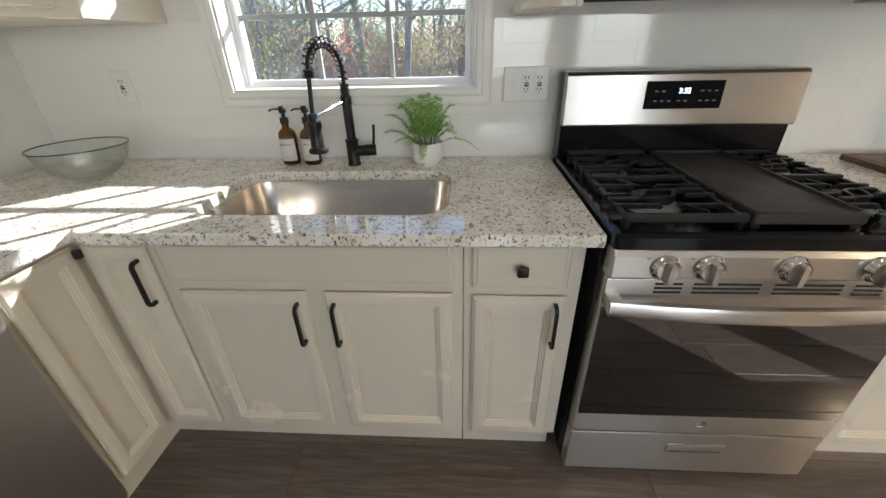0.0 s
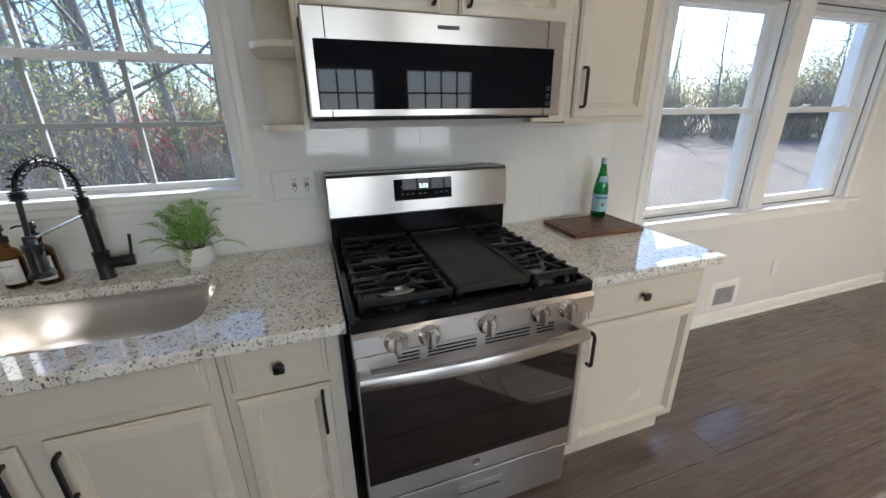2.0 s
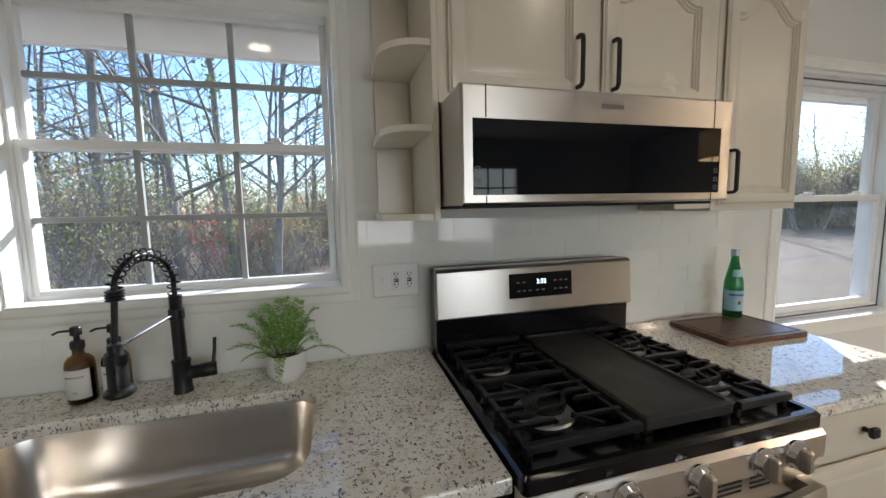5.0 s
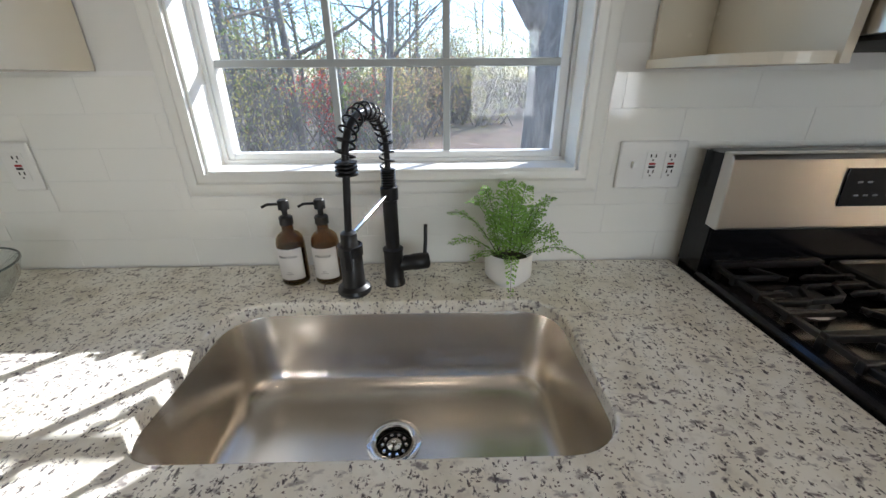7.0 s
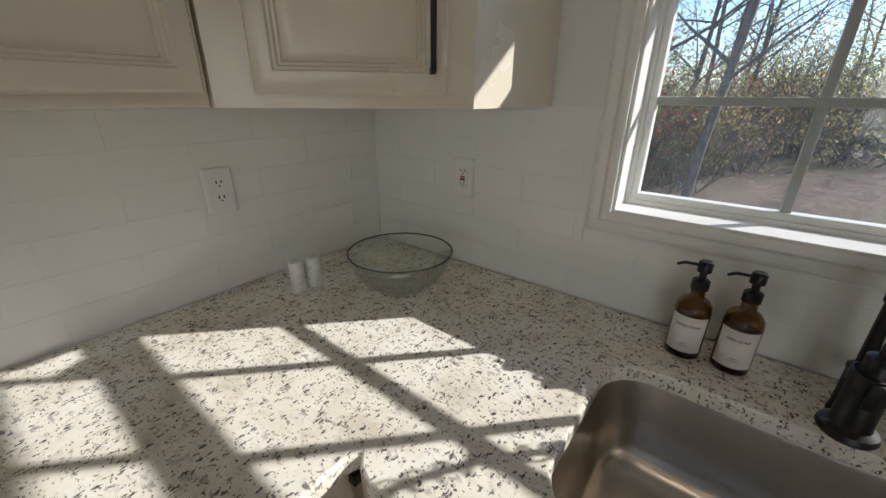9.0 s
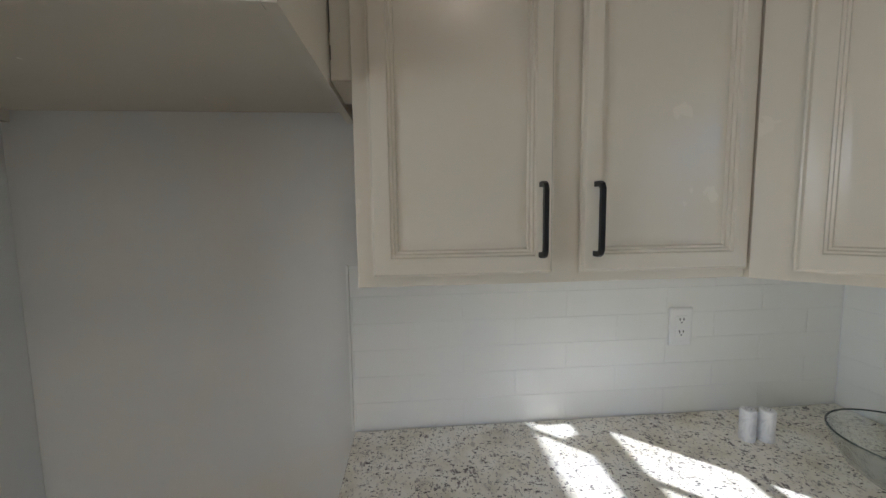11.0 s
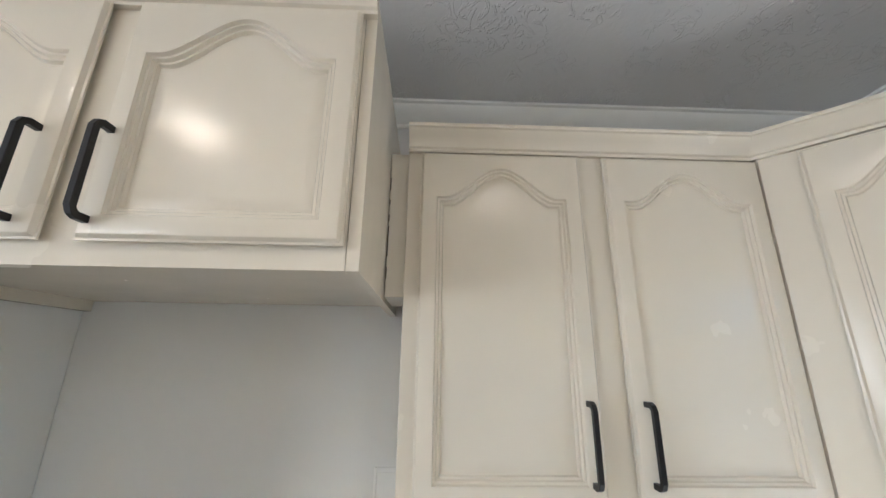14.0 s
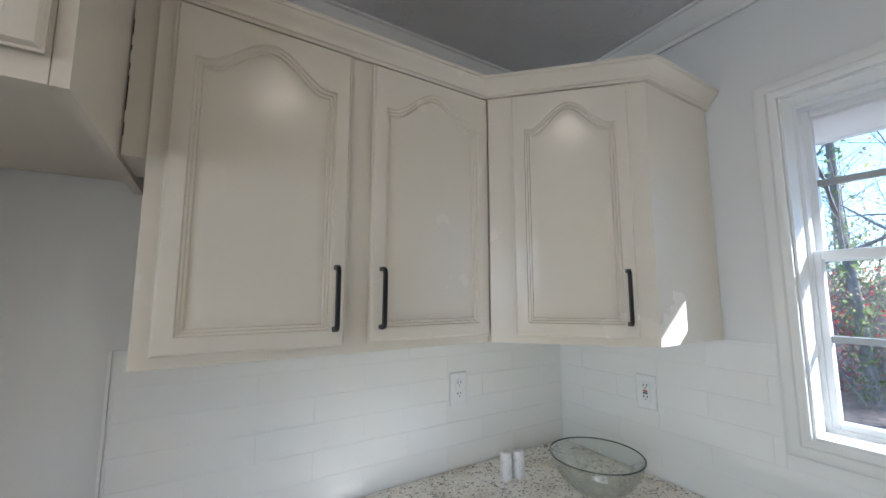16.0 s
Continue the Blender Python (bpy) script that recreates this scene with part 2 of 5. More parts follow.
FERN = leafy("fern_leaf", (0.06, 0.14, 0.03), (0.25, 0.42, 0.10))
IVY, OLIVE = leafy("evergreen_leaf", (0.05, 0.08, 0.03), (0.19, 0.23, 0.09)), leafy("yellowing_leaf", (0.15, 0.15, 0.04), (0.42, 0.37, 0.12))
RUST, CRIMSON = leafy("rust_leaf", (0.22, 0.11, 0.05), (0.48, 0.30, 0.16)), leafy("crimson_leaf", (0.30, 0.015, 0.02), (0.55, 0.04, 0.05))
b_ = Mat("bark", (0.12, 0.1, 0.085), 0.9)
b_.put("Base Color", b_.ramp(b_.noise(5, 7, 0.7, (2.4, 2.4, 0.9), distort=0.8), (0.3, (0.10, 0.088, 0.076)), (0.7, (0.31, 0.28, 0.25))))
BARK = b_.bump(b_.noise(12, 5, 0.6, (3, 3, 0.4)), 0.6, 0.02).m
d_ = Mat("leaf_litter", (0.2, 0.13, 0.08), 0.95)
lit = d_.ramp(d_.noise(14, 6, 0.7), (0.38, (0.05, 0.034, 0.024)), (0.5, (0.17, 0.115, 0.082)), (0.62, (0.34, 0.245, 0.18)))
lit = d_.mix(d_.ramp(d_.noise(1.7, 5, 0.7), (0.42, 0.0), (0.60, 0.75)), lit, (0.085, 0.058, 0.04))
d_.put("Base Color", d_.mix(d_.ramp(d_.noise(0.35, 4), (0.45, 0.0), (0.62, 0.7)), lit, (0.15, 0.13, 0.07)))
LITTER = d_.bump(d_.noise(25, 5), 0.6, 0.03).m
SIDING = plain("white_siding", (0.72, 0.72, 0.70), 0.6)
SHADE = Mat("linen_shade", (0.75, 0.62, 0.45), 0.8)
SHADE.put("Emission Color", (1.0, 0.6, 0.28, 1)), SHADE.put("Emission Strength", 0.3)
SHADE = SHADE.m

# ---- building blocks ----
ORG = {}


def thing(name, at, label="", category="", group="", kind=""):
    ob = new(name)
    ob.location = at
    ob.empty_display_size = 0.05
    ORG[ob] = Vector(at)
    return tagged(ob, label, category, group, kind)


def part(name, bm, material, parent=None, label="", smooth=False, category="", kind="", bevel=0.0):
    """Link a bmesh, built in world places, as one mesh under its thing."""
    org = ORG[parent] if parent else Vector((0, 0, 0))
    bmesh.ops.translate(bm, verts=bm.verts, vec=-org)
    bmesh.ops.recalc_face_normals(bm, faces=bm.faces)
    me = bpy.data.meshes.new(name)
    bm.to_mesh(me)
    bm.free()
    if smooth:
        me.shade_smooth()
        me.set_sharp_from_angle(angle=radians(smooth if smooth > 1 else 35))
    me.materials.append(material)
    ob = new(name, me)
    ob.parent = parent
    ORG[ob] = org
    if bevel:
        mod = ob.modifiers.new("bevel", "BEVEL")
        mod.width, mod.segments, mod.limit_method, mod.angle_limit = bevel, 2, "ANGLE", radians(40)
    return tagged(ob, label, category, "", kind)


def B():
    return bmesh.new()


def face(bm, vs):
    try:
        return bm.faces.new(vs)
    except ValueError:
        return None


def box(bm, x0, x1, y0, y1, z0, z1, m=None, chamfer=0.0):
    c = chamfer
    vs = bmesh.ops.create_cube(bm, size=1.0)["verts"]
    for v in vs:
        v.co = Vector(((x0, x1)[v.co.x > 0], (y0, y1)[v.co.y > 0], (z0, z1)[v.co.z > 0]))
    if c:
        es = list({e for v in vs for e in v.link_edges})
        vs = bmesh.ops.bevel(bm, geom=es, offset=c, segments=2, profile=0.6, affect="EDGES", clamp_overlap=True)["verts"]
    if m is not None:
        bmesh.ops.transform(bm, matrix=m, verts=vs)
    return bm


def loft(bm, loops, close=True, caps=True, m=None):
    rows = [[bm.verts.new(m @ Vector(p) if m is not None else p) for p in lp] for lp in loops]
    n = len(rows[0])
    for a, b in zip(rows, rows[1:]):
        for i in range(n if close else n - 1):
            face(bm, (a[i], a[(i + 1) % n], b[(i + 1) % n], b[i]))
    if caps:
        face(bm, rows[0][::-1]), face(bm, rows[-1])
    return bm


def lathe(bm, at, prof, segs=32, m=None, caps=True):
    ring = [(math.cos(2 * math.pi * i / segs), math.sin(2 * math.pi * i / segs)) for i in range(segs)]
    t = Matrix.Translation(at) @ (m if m is not None else Matrix())
    return loft(bm, [[(r * c, r * s, z) for c, s in ring] for r, z in prof], m=t, caps=caps)


def sweep(bm, pts, sect, up=(0, 0, 1), caps=True):
    """A section carried along a polyline, its second axis kept near up."""
    pts = [Vector(p) for p in pts]
    loops, side = [], None
    for i, p in enumerate(pts):
        d = (pts[min(i + 1, len(pts) - 1)] - pts[max(i - 1, 0)]).normalized()
        if side is None:
            side = d.cross(Vector(up))
            if side.length < 1e-4:
                side = d.cross(Vector((1, 0, 0)))
        side = (side - d * side.dot(d)).normalized()
        top = side.cross(d)
        r = sect(i / (len(pts) - 1)) if callable(sect) else sect
        loops.append([p + side * a + top * b for a, b in r])
    return loft(bm, loops, caps=caps)


def disc(r, n=10):
    return [(r * math.cos(2 * math.pi * i / n), r * math.sin(2 * math.pi * i / n)) for i in range(n)]


def rect(a, b):
    return [(-a, -b), (a, -b), (a, b), (-a, b)]


def rounded(x0, x1, y0, y1, r, n=8):
    out = []
    for cx, cy, a0 in ((x1 - r, y1 - r, 0), (x0 + r, y1 - r, 90), (x0 + r, y0 + r, 180), (x1 - r, y0 + r, 270)):
        out += [(cx + r * math.cos(radians(a0 + 90 * k / n)), cy + r * math.sin(radians(a0 + 90 * k / n))) for k in range(n + 1)]
    return out


def mould(bm, path, prof, caps=True):
    """A moulding of (out, z) points along a plan polyline; out is to the right of the way."""
    ps = [Vector(p) for p in path]
    ns = [Vector(((b - a).y, -(b - a).x)).normalized() for a, b in zip(ps, ps[1:])]
    loops = []
    for i, p in enumerate(ps):
        a, b = ns[max(i - 1, 0)], ns[min(i, len(ns) - 1)]
        n = (a + b) / (1 + a.dot(b))
        loops.append([(p.x + n.x * o, p.y + n.y * o, z) for o, z in prof])
    return loft(bm, loops, close=True, caps=caps)


def slab(bm, outline, holes, z0, z1):
    """A level slab with holes."""
    edges = []
    for lp in (outline, *holes):
        vs = [bm.verts.new((x, y, z1)) for x, y in lp]
        edges += [bm.edges.new((a, b)) for a, b in zip(vs, vs[1:] + vs[:1])]
    fs = [g for g in bmesh.ops.triangle_fill(bm, edges=edges, use_beauty=True, use_dissolve=False)["geom"] if isinstance(g, bmesh.types.BMFace)]
    ex = bmesh.ops.extrude_face_region(bm, geom=fs)["geom"]
    bmesh.ops.translate(bm, verts=[g for g in ex if isinstance(g, bmesh.types.BMVert)], vec=(0, 0, z0 - z1))
    return bm


def axes(o, u, w):
    """A frame at o: u to the right, z up, w outwards."""
    u, w = Vector(u).normalized(), Vector(w).normalized()
    return Matrix(((u.x, 0, w.x, o[0]), (u.y, 0, w.y, o[1]), (u.z, 1, w.z, o[2]), (0, 0, 0, 1)))


def north(x, y, z):
    return axes((x, y, z), (1, 0, 0), (0, -1, 0))


def west(x, y, z):
    return axes((x, y, z), (0, 1, 0), (1, 0, 0))


def words(text, size, m, bend=0.0, depth=0.0004):
    """Letters as a bmesh in a frame, centred; bend: the radius of the round thing that they lie on."""
    cu = bpy.data.curves.new("letters", "FONT")
    cu.body, cu.size, cu.align_x, cu.align_y, cu.extrude = text, size, "CENTER", "CENTER", depth
    ob = bpy.data.objects.new("letters", cu)
    me = bpy.data.meshes.new_from_object(ob)
    bm = B()
    bm.from_mesh(me)
    bpy.data.objects.remove(ob), bpy.data.curves.remove(cu), bpy.data.meshes.remove(me)
    for v in bm.verts:
        if bend:
            a, r = v.co.x / bend, bend + v.co.z
            v.co = Vector((r * math.sin(a), v.co.y, r * math.cos(a) - bend))
    bmesh.ops.transform(bm, matrix=m, verts=bm.verts)
    return bm


# ---- structure ----
CEILING = 2.46


def wall_with(name, x0, x1, y0, y1, z0, z1, holes, material, along="x"):
    """A wall of boxes round its openings (a0, a1, z0, z1)."""
    bm = B()
    cuts = sorted({x0 if along == "x" else y0, x1 if along == "x" else y1, *[h[0] for h in holes], *[h[1] for h in holes]})
    for a, b in zip(cuts, cuts[1:]):
        zs = [z0, z1]
        for h in holes:
            if h[0] <= a and b <= h[1]:
                zs = [z0, h[2], h[3], z1]
        for lo, hi in zip(zs[::2], zs[1::2]):
            if hi > lo:
                box(bm, *((a, b, y0, y1) if along == "x" else (x0, x1, a, b)), lo, hi)
    bmesh.ops.remove_doubles(bm, verts=bm.verts, dist=1e-5)
    return part(name, bm, material, kind="structure")


W1 = (0.82, 1.73, 1.163, 2.07)
W2 = (3.74, 5.60, 0.825, 2.03)
SOUTH = [(1.95, 2.95, 0.82, 2.02), (3.45, 4.45, 0.82, 2.02)]
wall_n = tagged(wall_with("wall_north", -0.12, 6.72, 0, 0.16, -0.5, CEILING, [W1, W2], WALL), "pale grey painted wall with two windows", "wall")
wall_w = tagged(part("wall_west", box(B(), -0.12, 0, -5.2, 0, -0.5, CEILING), WALL, kind="structure"), "pale grey painted wall behind the wall cabinets", "wall")
tagged(wall_with("wall_east", 6.6, 6.72, -5.2, 0, -0.5, CEILING, [], WALL, "y"), "pale grey painted end wall", "wall")
tagged(wall_with("wall_south", -0.12, 6.72, -5.32, -5.2, -0.5, CEILING, SOUTH, WALL), "pale grey painted wall with two windows", "wall")
tagged(part("wall_alcove", box(B(), 0, 0.74, -2.47, -2.36, 0, CEILING, chamfer=0.004), WALL, kind="structure"), "short painted wall beside the refrigerator space", "wall")
tagged(part("ceiling", box(B(), -0.12, 6.72, -5.32, 0.16, CEILING, CEILING + 0.1), CEIL, kind="structure"), "white knockdown-textured ceiling", "ceiling")
COVE = [(0, 2.385), (0.008, 2.385), (0.012, 2.397), (0.02, 2.401), (0.038, 2.42), (0.05, 2.44), (0.052, 2.448), (0.062, 2.45), (0.062, 2.4585), (0, 2.4585)]
tagged(part("cornice", mould(B(), [(0.003, -2.357), (0.003, -0.003), (6.597, -0.003)], COVE), TRIM, kind="structure", smooth=30), "white crown moulding along the ceiling", "cornice")
BASEB = [(0, 0), (0.022, 0), (0.022, 0.012), (0.014, 0.02), (0.014, 0.075), (0.009, 0.085), (0, 0.09)]
tagged(part("baseboard", mould(B(), [(3.44, -0.003), (6.597, -0.003)], BASEB), TRIM, kind="structure", smooth=30), "white painted baseboard on the dark floor", "baseboard")
tagged(part("baseboard", mould(B(), [(0.003, -2.357), (0.003, -1.53)], BASEB), TRIM, kind="structure", smooth=30), "white painted baseboard in the alcove", "baseboard")

CASE = [(0, -0.002), (0, 0.016), (0.012, 0.020), (0.018, 0.020), (0.026, 0.014), (0.040, 0.012), (0.048, 0.010), (0.055, 0.006), (0.055, -0.002)]


def casing(bm, x0, x1, z0, z1, prof, y=0.0):
    """A mitred frame round an opening; prof is (outwards from the opening, towards the room)."""
    loops = [[(x0 - o, y - d, z0 - o), (x1 + o, y - d, z0 - o), (x1 + o, y - d, z1 + o), (x0 - o, y - d, z1 + o)] for o, d in prof]
    return loft(bm, loops + loops[:1], caps=False)


def bar(bm, x0, x1, z0, z1, y0, y1):
    return box(bm, x0, x1, y0, y1, z0, z1, chamfer=0.003)


def sash(win, x0, x1, z0, z1, y, stile, rail_b, rail_t, cols, rows_, label):
    s = part("sash", B(), VINYL, win, label)
    bm = B()
    bar(bm, x0, x0 + stile, z0, z1, y - 0.015, y + 0.015), bar(bm, x1 - stile, x1, z0, z1, y - 0.015, y + 0.015)
    bar(bm, x0 + stile, x1 - stile, z0, z0 + rail_b, y - 0.015, y + 0.015), bar(bm, x0 + stile, x1 - stile, z1 - rail_t, z1, y - 0.015, y + 0.015)
    bmesh.ops.translate(bm, verts=bm.verts, vec=-ORG[win])
    bm.to_mesh(s.data)
    bm.free()
    gx0, gx1, gz0, gz1 = x0 + stile, x1 - stile, z0 + rail_b, z1 - rail_t
    for k in range(1, cols):
        x = gx0 + (gx1 - gx0) * k / cols
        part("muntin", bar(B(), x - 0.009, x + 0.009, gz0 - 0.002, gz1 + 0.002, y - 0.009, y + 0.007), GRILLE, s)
    for k in range(1, rows_):
        z = gz0 + (gz1 - gz0) * k / rows_
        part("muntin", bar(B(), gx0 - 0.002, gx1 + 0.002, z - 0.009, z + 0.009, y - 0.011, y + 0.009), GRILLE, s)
    for i in range(cols):
        for j in range(rows_):
            a, b = gx0 + (gx1 - gx0) * i / cols, gx0 + (gx1 - gx0) * (i + 1) / cols
            c, d = gz0 + (gz1 - gz0) * j / rows_, gz0 + (gz1 - gz0) * (j + 1) / rows_
            p = part("pane", box(B(), a, b, y - 0.0015, y + 0.0015, c, d), PANE, s)
            p.visible_shadow = False
    return s


def lock(win, x, z, y):
    bm = B()
    box(bm, x - 0.03, x + 0.03, y - 0.02, y + 0.0, z, z + 0.008, chamfer=0.002)
    box(bm, x - 0.008, x + 0.022, y - 0.03, y - 0.004, z + 0.008, z + 0.018, chamfer=0.003)
    part("latch", bm, VINYL, win)


win1 = thing("window_1", (1.275, 0, 1.163), "white double-hung window with grilles above the sink", "window", kind="structure")
part("casing", casing(B(), *W1, CASE), TRIM, win1, smooth=25)
bm = B()
casing(bm, W1[0] + 0.001, W1[1] - 0.001, W1[2] + 0.001, W1[3] - 0.001, [(0, 0.004), (0, -0.075), (-0.006, -0.075), (-0.006, 0.004)])
part("jamb_liner", bm, TRIM, win1)
part("window_sill", box(B(), W1[0] + 0.008, W1[1] - 0.008, -0.0185, 0.078, 1.1632, 1.171, chamfer=0.002), TRIM, win1)
bm = B()
casing(bm, 0.836, 1.714, 1.18, 2.055, [(0.015, -0.075), (0, -0.075), (0, -0.15), (0.015, -0.15)])
part("window_frame", bm, VINYL, win1)
sash(win1, 0.830, 1.712, 1.172, 1.645, 0.098, 0.022, 0.024, 0.026, 3, 2, "white lower sash")
sash(win1, 0.830, 1.712, 1.617, 2.058, 0.132, 0.022, 0.026, 0.024, 3, 2, "white upper sash")
lock(win1, 1.05, 1.645, 0.098), lock(win1, 1.53, 1.645, 0.098)

win2 = thing("window_2", (4.67, 0, 0.825), "pair of white double-hung windows over the bare floor", "window", kind="structure")
part("casing", casing(B(), W2[0], W2[1], W2[2], W2[3], CASE), TRIM, win2, smooth=25)
part("window_sill", box(B(), 3.62, 5.72, -0.055, 0.03, 0.806, 0.828, chamfer=0.005), TRIM, win2)
part("apron", box(B(), 3.68, 5.66, -0.016, -0.002, 0.735, 0.806, chamfer=0.003), TRIM, win2)
part("mullion", box(B(), 4.605, 4.735, -0.014, 0.14, 0.826, 2.028, chamfer=0.006), TRIM, win2)
for x0, x1 in ((3.745, 4.605), (4.735, 5.595)):
    bm = B()
    casing(bm, x0 + 0.045, x1 - 0.045, 0.85, 1.985, [(0.044, -0.002), (0.026, -0.002), (0.024, -0.03), (0.004, -0.03), (0, -0.05), (0, -0.14), (0.044, -0.14)])
    part("window_frame", bm, VINYL, win2)
    # thin dark ring: weather strip with the frame's shadow line painted in
    part("weather_strip", casing(B(), x0 + 0.045, x1 - 0.045, 0.85, 1.985, [(0.008, -0.0297), (0.016, -0.0297), (0.016, -0.0268), (0.008, -0.0268)]), STRIP_SHADE, win2, "dark weather strip with its shadow line")
    sash(win2, x0 + 0.046, x1 - 0.046, 0.851, 1.445, 0.062, 0.03, 0.035, 0.032, 1, 1, "white lower sash")
    sash(win2, x0 + 0.046, x1 - 0.046, 1.415, 1.984, 0.098, 0.03, 0.032, 0.03, 1, 1, "white upper sash")
    lock(win2, x0 + 0.25, 1.445, 0.062), lock(win2, x1 - 0.25, 1.445, 0.062)
for k, (x0, x1, z0, z1) in enumerate(SOUTH):
    w = thing(f"window_{k + 3}", ((x0 + x1) / 2, -5.2, z0), "white window with grilles in the far wall", "window", kind="structure")
    part("casing", casing(B(), x0, x1, z0, z1, [(o, -d) for o, d in CASE], -5.2), TRIM, w)
    bm = B()
    for i in range(1, 4):
        bar(bm, x0 + (x1 - x0) * i / 4 - 0.012, x0 + (x1 - x0) * i / 4 + 0.012, z0, z1, -5.16, -5.14)
    for j in range(1, 4):
        bar(bm, x0, x1, z0 + (z1 - z0) * j / 4 - 0.012, z0 + (z1 - z0) * j / 4 + 0.012, -5.159, -5.139)
    part("grille", bm, VINYL, w)

# ---- cabinets ----


def door_mesh(W, H, arch=0.0, margin=0.037, t=0.019):
    """A framed door: bevelled edge, moulded and sunk panel, with a cathedral top if arch is given."""
    nb, ns, nt = 2, 2, 28

    def ring(inset, depth, panel):
        m = inset + (margin if panel else 0)
        a, b, lo = m, W - m, m
        pts = [(a + (b - a) * k / nb, lo) for k in range(nb)]

        def top(s):
            if not panel:
                return H - inset
            q = min(1, max(0, (s - 0.07) / 0.86))
            return H - margin - inset - arch + arch * (0.5 - 0.5 * math.cos(2 * math.pi * q)) ** 0.85

        pts += [(b, lo + (top(1) - lo) * k / ns) for k in range(ns)]
        pts += [(b + (a - b) * k / nt, top(1 - k / nt)) for k in range(nt)]
        pts += [(a, top(0) + (lo - top(0)) * k / ns) for k in range(ns)]
        return [(u, v, depth) for u, v in pts]

    loops = [ring(0.009, 0, False), ring(0.009, 0.007, False), ring(0, 0.0085, False), ring(0, t - 0.0075, False), ring(0.0035, t - 0.007, False), ring(0.0075, t - 0.001, False), ring(0.010, t, False)]
    for inset, d in ((0, 0), (0.0025, 0.0058), (0.0065, 0.005), (0.009, 0.0105), (0.013, 0.0097), (0.0155, 0.0155), (0.025, 0.0122), (0.036, 0.0122)):
        loops.append(ring(inset, t - d, True))
    return loft(B(), loops)


def flat_front(W, H, t=0.019):
    r = lambda i, d: [(i, i, d), (W - i, i, d), (W - i, H - i, d), (i, H - i, d)]
    return loft(B(), [r(0, 0), r(0, t - 0.010), r(0.004, t - 0.005), r(0.012, t - 0.004), r(0.014, t), r(0.02, t)])


def placed(bm, m):
    bmesh.ops.transform(bm, matrix=m, verts=bm.verts)
    return bm


def pull(parent, m, length=0.135):
    """A black bar pull standing up from the frame's origin."""
    L = length
    pts = [(0, 0, 0), (0, 0, 0.017), (0, 0.003, 0.023), (0, 0.010, 0.027), (0, L - 0.010, 0.027), (0, L - 0.003, 0.023), (0, L, 0.017), (0, L, 0)]
    return part("handle", placed(sweep(B(), pts, rect(0.0052, 0.0046), up=(1, 0, 0)), m), BLACK, parent, "matt black bar pull", bevel=0.001)


def knob(parent, m):
    bm = loft(B(), [[(x * s, y * s, d) for x, y in rounded(-0.0145, 0.0145, -0.0145, 0.0145, 0.005, 3)] for s, d in ((0.42, 0), (0.38, 0.012), (0.9, 0.017), (1, 0.021), (0.97, 0.027), (0.8, 0.029))])
    return part("knob", placed(bm, m), BLACK, parent, "square matt black knob", smooth=40)


def front(cab, m, u, v, W, H, arch=0.0, handle=None, hv=0.035, name="door", margin=0.037, side=0.028):
    """One hung door on a cabinet: its corner in the cabinet's face frame, its handle at one side."""
    d = part(name, placed(door_mesh(W, H, arch, margin), m @ Matrix.Translation((u, v, 0))), CAB, cab, smooth=28)
    if handle:
        hu = u + (W - side if handle == "r" else side)
        pull(d, m @ Matrix.Translation((hu, v + hv, 0.019)))
    return d


BASE_Z, TOE = 0.115, 0.06
FY = -0.655  # face of the base cabinets along the north wall
FX = 0.640   # face of those along the west wall


def base_box(name, x0, x1, label, hollow=False):
    c = thing(name, ((x0 + x1) / 2, -0.33, 0), label, "cabinet", "base cabinets")
    if hollow:
        for nm, bx in zip(("side_panel", "side_panel", "face_frame", "bottom_panel", "back_panel"), ((x0, x0 + 0.018, FY, -0.02, 0.135, 0.879), (x1 - 0.018, x1, FY, -0.02, 0.135, 0.879), (x0 + 0.018, x1 - 0.018, FY, FY + 0.02, 0.135, 0.879), (x0 + 0.018, x1 - 0.018, FY + 0.02, -0.02, 0.135, 0.153), (x0 + 0.018, x1 - 0.018, -0.038, -0.02, 0.153, 0.879))):
            part(nm, box(B(), *bx), CAB, c)
    else:
        part("body", box(B(), x0, x1, FY, -0.02, 0.135, 0.879, chamfer=0.0015), CAB, c)
    part("toe_kick", box(B(), x0 + 0.001, x1 - 0.001, FY + TOE, -0.03, 0.0, 0.134), CAB, c)
    return c


sink_base = base_box("sink_base_cabinet", 0.862, 1.688, "cream painted sink cabinet with two framed doors", True)
m = north(0, FY, 0)
part("false_front", placed(flat_front(0.775, 0.125), m @ Matrix.Translation((0.888, 0.747, 0))), CAB, sink_base, "plain drawer front", smooth=28)
front(sink_base, m, 0.892, 0.152, 0.363, 0.562, handle="r", hv=0.392)
front(sink_base, m, 1.303, 0.152, 0.357, 0.562, handle="l", hv=0.392)
narrow = base_box("drawer_base_cabinet", 1.690, 1.998, "narrow cream cabinet with a drawer and door beside the range")
d = part("drawer", placed(flat_front(0.250, 0.138), m @ Matrix.Translation((1.712, 0.735, 0))), CAB, narrow, smooth=28)
knob(d, m @ Matrix.Translation((1.838, 0.803, 0.019)))
front(narrow, m, 1.714, 0.148, 0.250, 0.560, handle="r", hv=0.405)
east_base = base_box("end_base_cabinet", 2.815, 3.405, "cream end cabinet with a wide drawer and door")
d = part("drawer", placed(flat_front(0.545, 0.138), m @ Matrix.Translation((2.838, 0.728, 0))), CAB, east_base, smooth=28)
knob(d, m @ Matrix.Translation((3.085, 0.795, 0.019)))
front(east_base, m, 2.838, 0.148, 0.545, 0.555, handle="l", hv=0.400)

